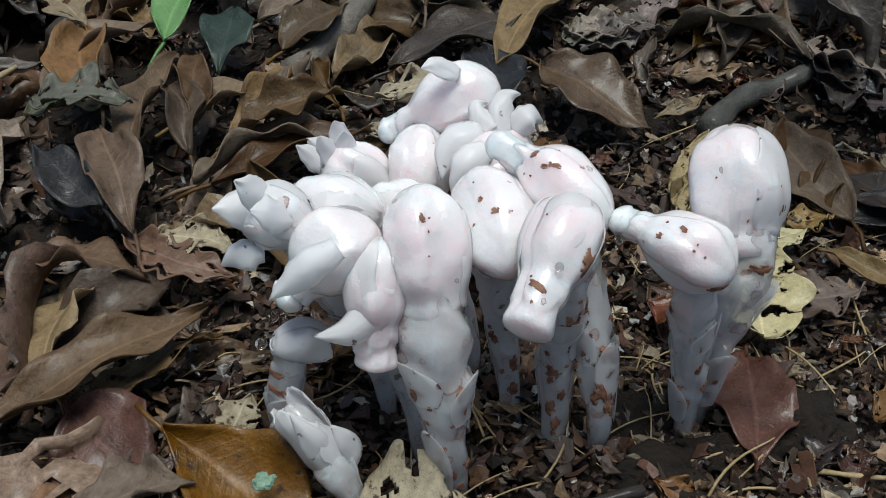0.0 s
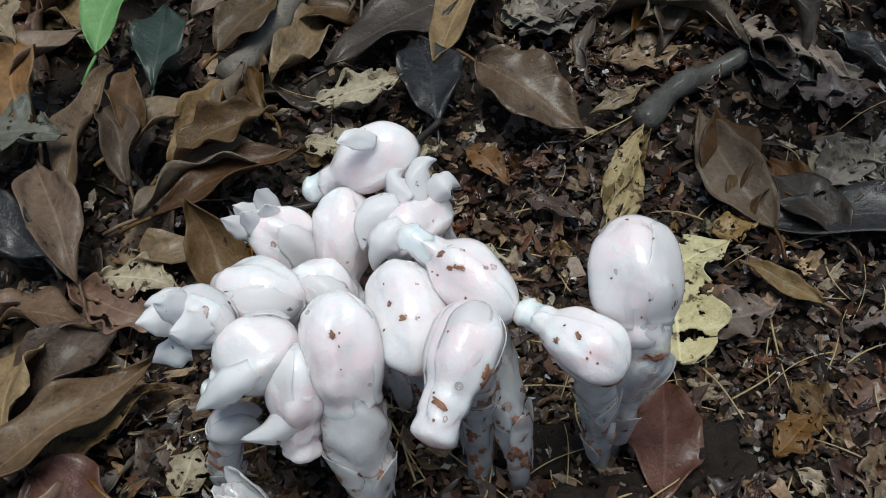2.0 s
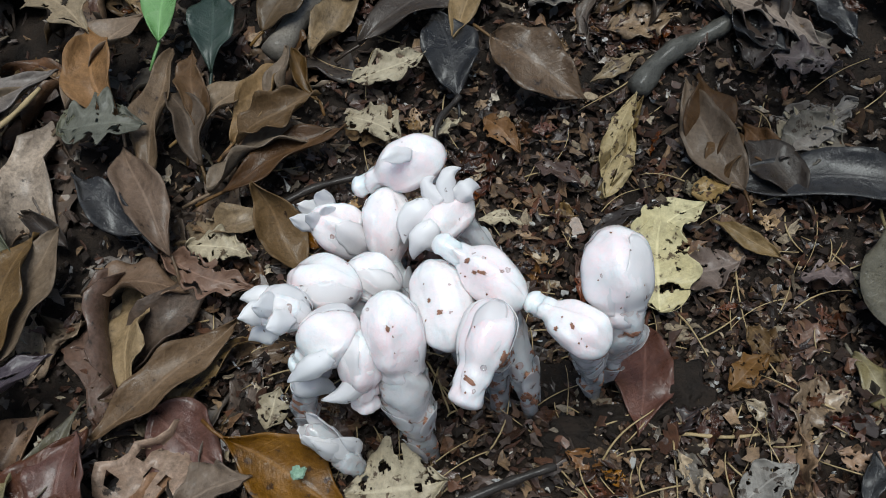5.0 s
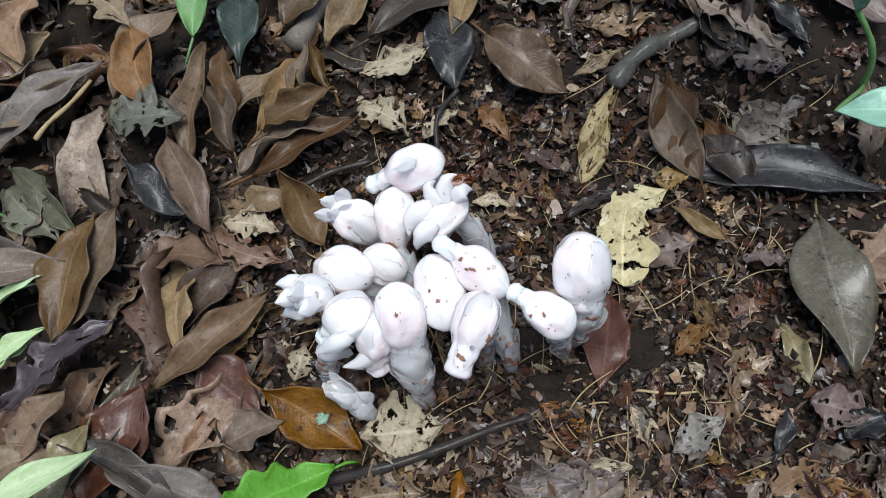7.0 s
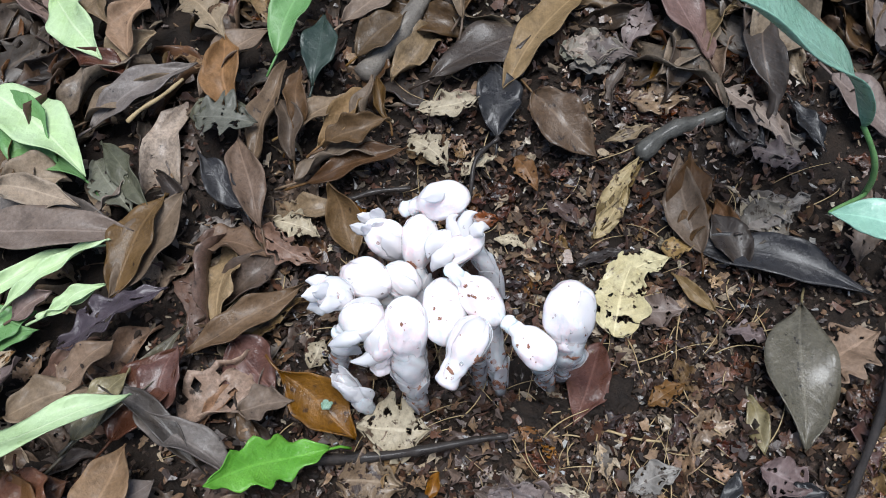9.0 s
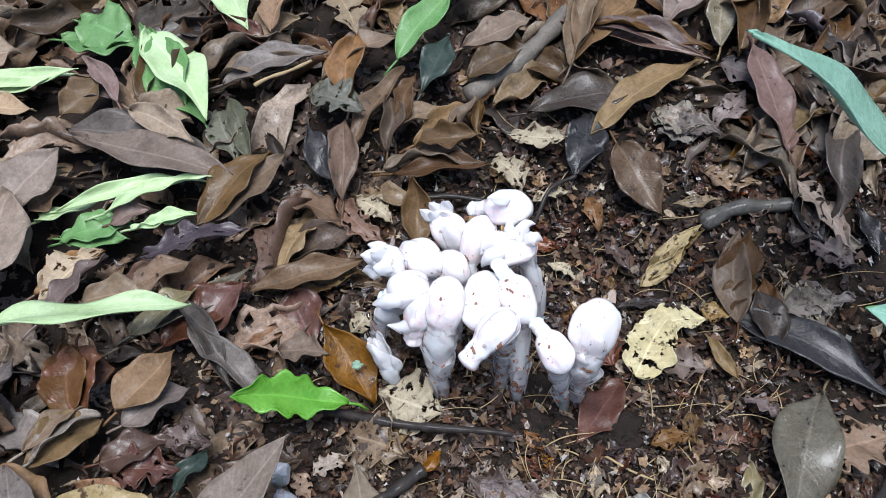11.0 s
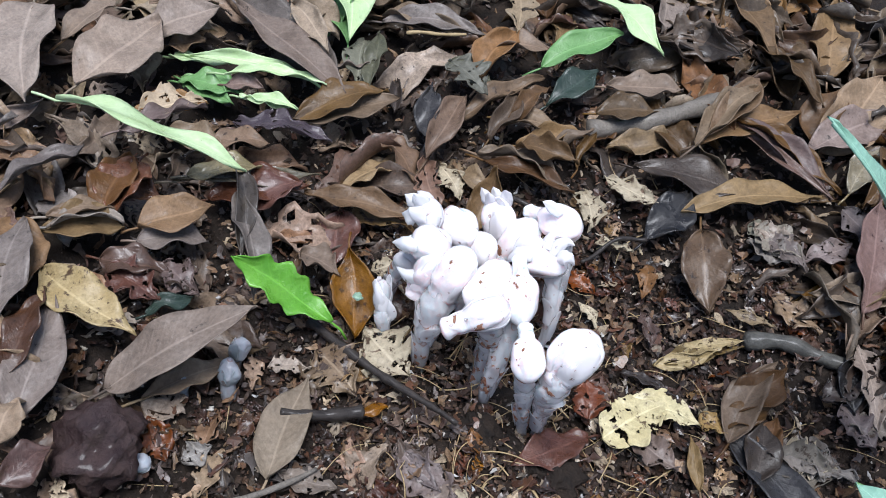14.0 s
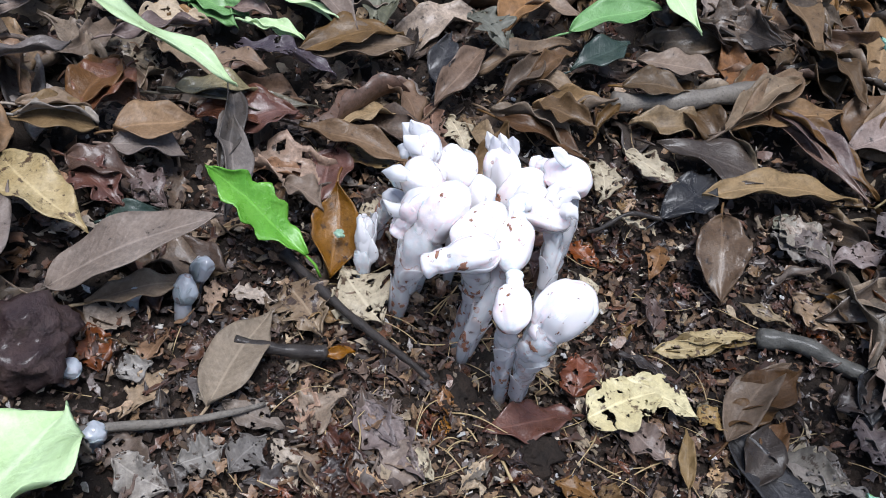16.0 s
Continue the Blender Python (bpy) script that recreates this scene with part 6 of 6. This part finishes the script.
def filler(x, y, h, size, tint, k, yaw, pitch, roll):
    if (k, tint) not in MESHES:
        v, f, uv, mid = SHAPES_OF_LEAF[k]
        rib = np.concatenate([[mid[0] - (0.1, 0.02, 0.02)], mid[0:20:2]]) - (0, 0, 0.004)
        rv, rf = tube_data(rib * 0.055, np.linspace(0.5, 0.2, len(rib)) * MM, 5)
        MESHES[k, tint] = to_mesh("fallen_leaf", v * 0.055, f, LEAF[tint], uv), to_mesh("midrib", rv, rf, LEAF[tint])
    ob = new("fallen_leaf", MESHES[k, tint][0])
    part("midrib", MESHES[k, tint][1], ob)
    z = float(ground_height(x, y)) + h
    ob.matrix_world = pose(x * MM, y * MM, z * MM, roll, pitch, yaw) @ Matrix.Scale(size / 55, 4)
    tagged(ob, WORDS[tint], "leaf", "forest floor leaves")


WORDS = {
    "tanlight": "light tan dry leaf in the forest litter",
    "tan": "dry tan leaf curled in the forest litter", "brown": "dull brown dead leaf in the forest litter",
    "grey": "grey-brown weathered leaf in the forest litter", "dark": "dark damp leaf pressed into the litter",
    "pink": "pinkish-brown dead leaf in the forest litter", "redwet": "rusty red wet leaf in the forest litter",
    "mott": "mottled yellow-brown decaying leaf in the litter", "purple": "grey-purple dead leaf in the forest litter",
    "orange": "orange-brown dead leaf in the forest litter", "palegrey": "pale grey decayed leaf in the litter",
}
made = 0
while made < 190:
    x, y = rng.uniform(-320, 280), rng.uniform(-100, 420)
    if math.hypot(x - 2, y - 112) < 56 or math.hypot(x - 45, y - 112) < 45:
        continue
    bare = x > -38 and y < 226 + 0.1 * x
    inner = -150 < x < 150 and -30 < y < 270
    if rng.random() > (0.03 if bare else 0.85 if inner else 0.8) or covered(x, y, 0.6):
        continue
    size = rng.uniform(14, 26) if bare else rng.uniform(26, 50) if inner else rng.uniform(34, 66)
    yaw = rng.uniform(0, 360)
    a = radians(yaw)
    cx, cy = x - 0.5 * size * math.cos(a), y - 0.5 * size * math.sin(a)
    tint = rng.choice(["dark", "brown", "dark", "mott", "redwet"] if bare else PALE_TINTS if x < -95 and y < 170 else TINTS)
    high = rng.uniform(0.5, 2.0) if bare else rng.uniform(0, 5) if inner else rng.uniform(2, 13)
    filler(cx, cy, high, size, tint, rng.randrange(14), yaw, rng.uniform(-10, 10), rng.uniform(-35, 35))
    made += 1


def heap(name, count, variants, where, material, label, seed):
    """Many leaves joined into one mesh, each its own island."""
    r = random.Random(seed)
    vs, fs, us, o = [], [], [], 0
    for k in range(count):
        v, f, uv = variants[r.randrange(len(variants))]
        x, y, h, size, tilt = where(r)
        yaw = r.uniform(0, 2 * math.pi)
        z = float(ground_height(x, y)) + h
        m = np.array(pose(0, 0, 0, r.uniform(-tilt, tilt), r.uniform(-0.5 * tilt, 0.5 * tilt), math.degrees(yaw)).to_3x3())
        vs.append((v - (0.5, 0, 0)) @ m.T * size * MM + np.array((x, y, z)) * MM)
        fs += [tuple(o + i for i in q) for q in f]
        us.append(uv)
        o += len(v)
    tagged(new(name, to_mesh(name, np.concatenate(vs), fs, material, np.concatenate(us))), label, "leaf litter", kind="stuff")


def deep_litter(r, pale):
    while True:
        x, y = r.uniform(-300, 270), r.uniform(-90, 410)
        if math.hypot(x - 2, y - 112) < 58 or (x > -40 + 0.12 * max(0, y - 150) and y < 228 + 0.1 * x and r.random() > 0.015):
            continue
        low = covered(x, y)
        if low and r.random() < 0.7:
            continue
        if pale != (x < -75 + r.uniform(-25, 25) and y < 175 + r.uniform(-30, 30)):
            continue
        inner = -150 < x < 150 and -30 < y < 270
        if low:
            return x, y, r.uniform(-6, -1), r.uniform(20, 36), 12
        return x, y, r.uniform(-2, 5 if inner else 13), r.uniform(22, 54 if inner else 62), 34 if inner else 46


def torn_litter(r):
    while True:
        x, y = r.uniform(-140, 230), r.uniform(-80, 260)
        size = r.uniform(5, 13) if r.random() < 0.66 else r.uniform(13, 27)
        if math.hypot(x - 2, y - 112) < 36 or (x < -50 and r.random() > 0.25) or covered(x, y, 0.45, 0.35 * size):
            continue
        return x, y, r.uniform(-0.5, 4.0), size, 40


WHOLE, TORN = [], []
for k in range(16):
    P, keep, th = blade_data(1000, 280 + 45 * (k % 5), 0.4 + 0.24 * (k % 8), 15 + 45 * (k % 4), 0, 700 + k, 1.9, 13, 7, 8.0)
    WHOLE.append(sheet_data(P, th, keep))
    P, keep, th = blade_data(1000, 450 + 60 * (k % 4), 0.3 + 0.1 * (k % 5), 20, 2, 800 + k, 1.2, 19, 11, 14.0)
    TORN.append(sheet_data(P, th, keep))
for k in range(8):
    P, keep, th = blade_data(1000, 330 + 50 * (k % 4), 0.4 + 0.25 * (k % 5), 30 + 40 * (k % 3), 1, 760 + k, 1.5, 17, 9, 8.0)
    WHOLE.append(sheet_data(P, th, keep))
heap("dry_leaf_litter", 540, WHOLE, lambda r: deep_litter(r, True), BULK, "overlapping layers of curled tan dead leaves", 21)
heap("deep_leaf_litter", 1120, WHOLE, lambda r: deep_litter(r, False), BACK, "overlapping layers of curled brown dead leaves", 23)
heap("torn_leaf_litter", 2300, TORN, torn_litter, ROT, "torn rotting leaf pieces strewn over humus", 22)


def front_litter(r):
    x, y = r.uniform(-45, 150), r.uniform(-60, 88)
    return x, y, r.uniform(0.5, 5.0), r.uniform(8, 24), 40


heap("crumbled_leaf_litter", 190, TORN, front_litter, BULK, "crumbled tan and grey leaf pieces over dark soil", 24)


def scatter(name, count, build, mat, label, category, seed, smooth=False):
    r = random.Random(seed)
    verts, faces = [], []
    for k in range(count):
        v, f = build(r)
        o = len(verts)
        verts += v
        faces += [tuple(o + i for i in q) for q in f]
    tagged(new(name, to_mesh(name, verts, faces, mat, smooth=smooth)), label, category, kind="stuff")


def spot_near(r, spread):
    while True:
        x, y = r.gauss(30, spread), r.gauss(110, spread)
        if -330 < x < 330 and -120 < y < 440:
            return x, y


def flake(r, lo=0.9, hi=4.2, spread=100):
    """A torn, slightly bent bit of leaf with thickness."""
    x, y = spot_near(r, spread)
    s = r.uniform(lo, hi) if r.random() < 0.75 else r.uniform(hi, 1.6 * hi)
    n = r.randrange(8, 12)
    m = pose(x * MM, y * MM, (float(ground_height(x, y)) + r.uniform(-0.5, 3.5)) * MM, r.uniform(-48, 48), r.uniform(-48, 48), r.uniform(0, 360))
    bend, stretch = r.uniform(-0.6, 0.7), r.uniform(0.25, 0.8)
    ring = []
    for k in range(n):
        a, q = 2 * math.pi * (k + r.uniform(-0.3, 0.3)) / n, s * r.uniform(0.16, 0.8)
        px, py = q * math.cos(a), q * math.sin(a) * stretch
        ring.append((px, py, bend * px * px / s))
    v = [tuple(m @ Vector((a * MM, b * MM, c * MM + 0.0002))) for a, b, c in ring] + [tuple(m @ Vector((a * MM, b * MM, c * MM - 0.0002))) for a, b, c in ring]
    v += [tuple(m @ Vector((0, 0, 0.0002))), tuple(m @ Vector((0, 0, -0.0002)))]
    f = []
    for k in range(n):
        k2 = (k + 1) % n
        f += [(2 * n, k, k2), (2 * n + 1, n + k2, n + k), (k, n + k, n + k2, k2)]
    return v, f


def crumb(r):
    x, y = spot_near(r, 75)
    s = r.uniform(0.3, 1.3) if r.random() < 0.93 else r.uniform(1.3, 2.6)
    c = Vector((x, y, float(ground_height(x, y)) + r.uniform(-1, 2))) * MM
    pts = [Vector((r.uniform(-1, 1), r.uniform(-1, 1), r.uniform(-0.7, 0.7))) for k in range(2)]
    base = [Vector(q) for q in ((1, 0, 0), (-1, 0, 0), (0, 1, 0), (0, -1, 0), (0, 0, 1), (0, 0, -1))]
    v = [tuple(c + Vector((b.x * r.uniform(0.5, 1.2), b.y * r.uniform(0.5, 1.2), b.z * r.uniform(0.4, 0.9))) * s * MM + pts[0] * s * 0.2 * MM) for b in base]
    return v, [(0, 2, 4), (2, 1, 4), (1, 3, 4), (3, 0, 4), (2, 0, 5), (1, 2, 5), (3, 1, 5), (0, 3, 5)]


def rootlet(r):
    x, y = spot_near(r, 48)
    a, L = r.uniform(0, 6.28), r.uniform(6, 26)
    z = float(ground_height(x, y)) + r.uniform(0.5, 3.5)
    b = a + r.uniform(-0.9, 0.9)
    p0 = (x, y, z)
    p1 = (x + L * 0.4 * math.cos(a), y + L * 0.4 * math.sin(a), z + r.uniform(0, 4))
    p2 = (p1[0] + L * 0.3 * math.cos(b), p1[1] + L * 0.3 * math.sin(b), z + r.uniform(-1, 3))
    p3 = (p2[0] + L * 0.3 * math.cos(b + r.uniform(-1, 1)), p2[1] + L * 0.3 * math.sin(b), z - 1)
    t = r.uniform(0.16, 0.34)
    v, f = tube_data(bezier(p0, p1, p2, p3, 9) * MM, np.linspace(t, 0.5 * t, 9) * MM, 5)
    return [tuple(q) for q in v], f


scatter("leaf_scraps", 13000, flake, SCRAPS, "torn damp bits of dead leaves covering the soil", "leaf litter", 11)
scatter("humus_crumbs", 14000, crumb, CRUMBS, "dark crumbs of humus between the leaves", "soil", 12)
scatter("pale_flecks", 900, lambda r: flake(r, 0.7, 2.2, 85), FLECKS, "pale flecks of dry leaf and fungus on the soil", "leaf litter", 14)
scatter("rootlets", 230, rootlet, STRAW, "fine straw-coloured rootlets on the soil", "roots", 13, True)
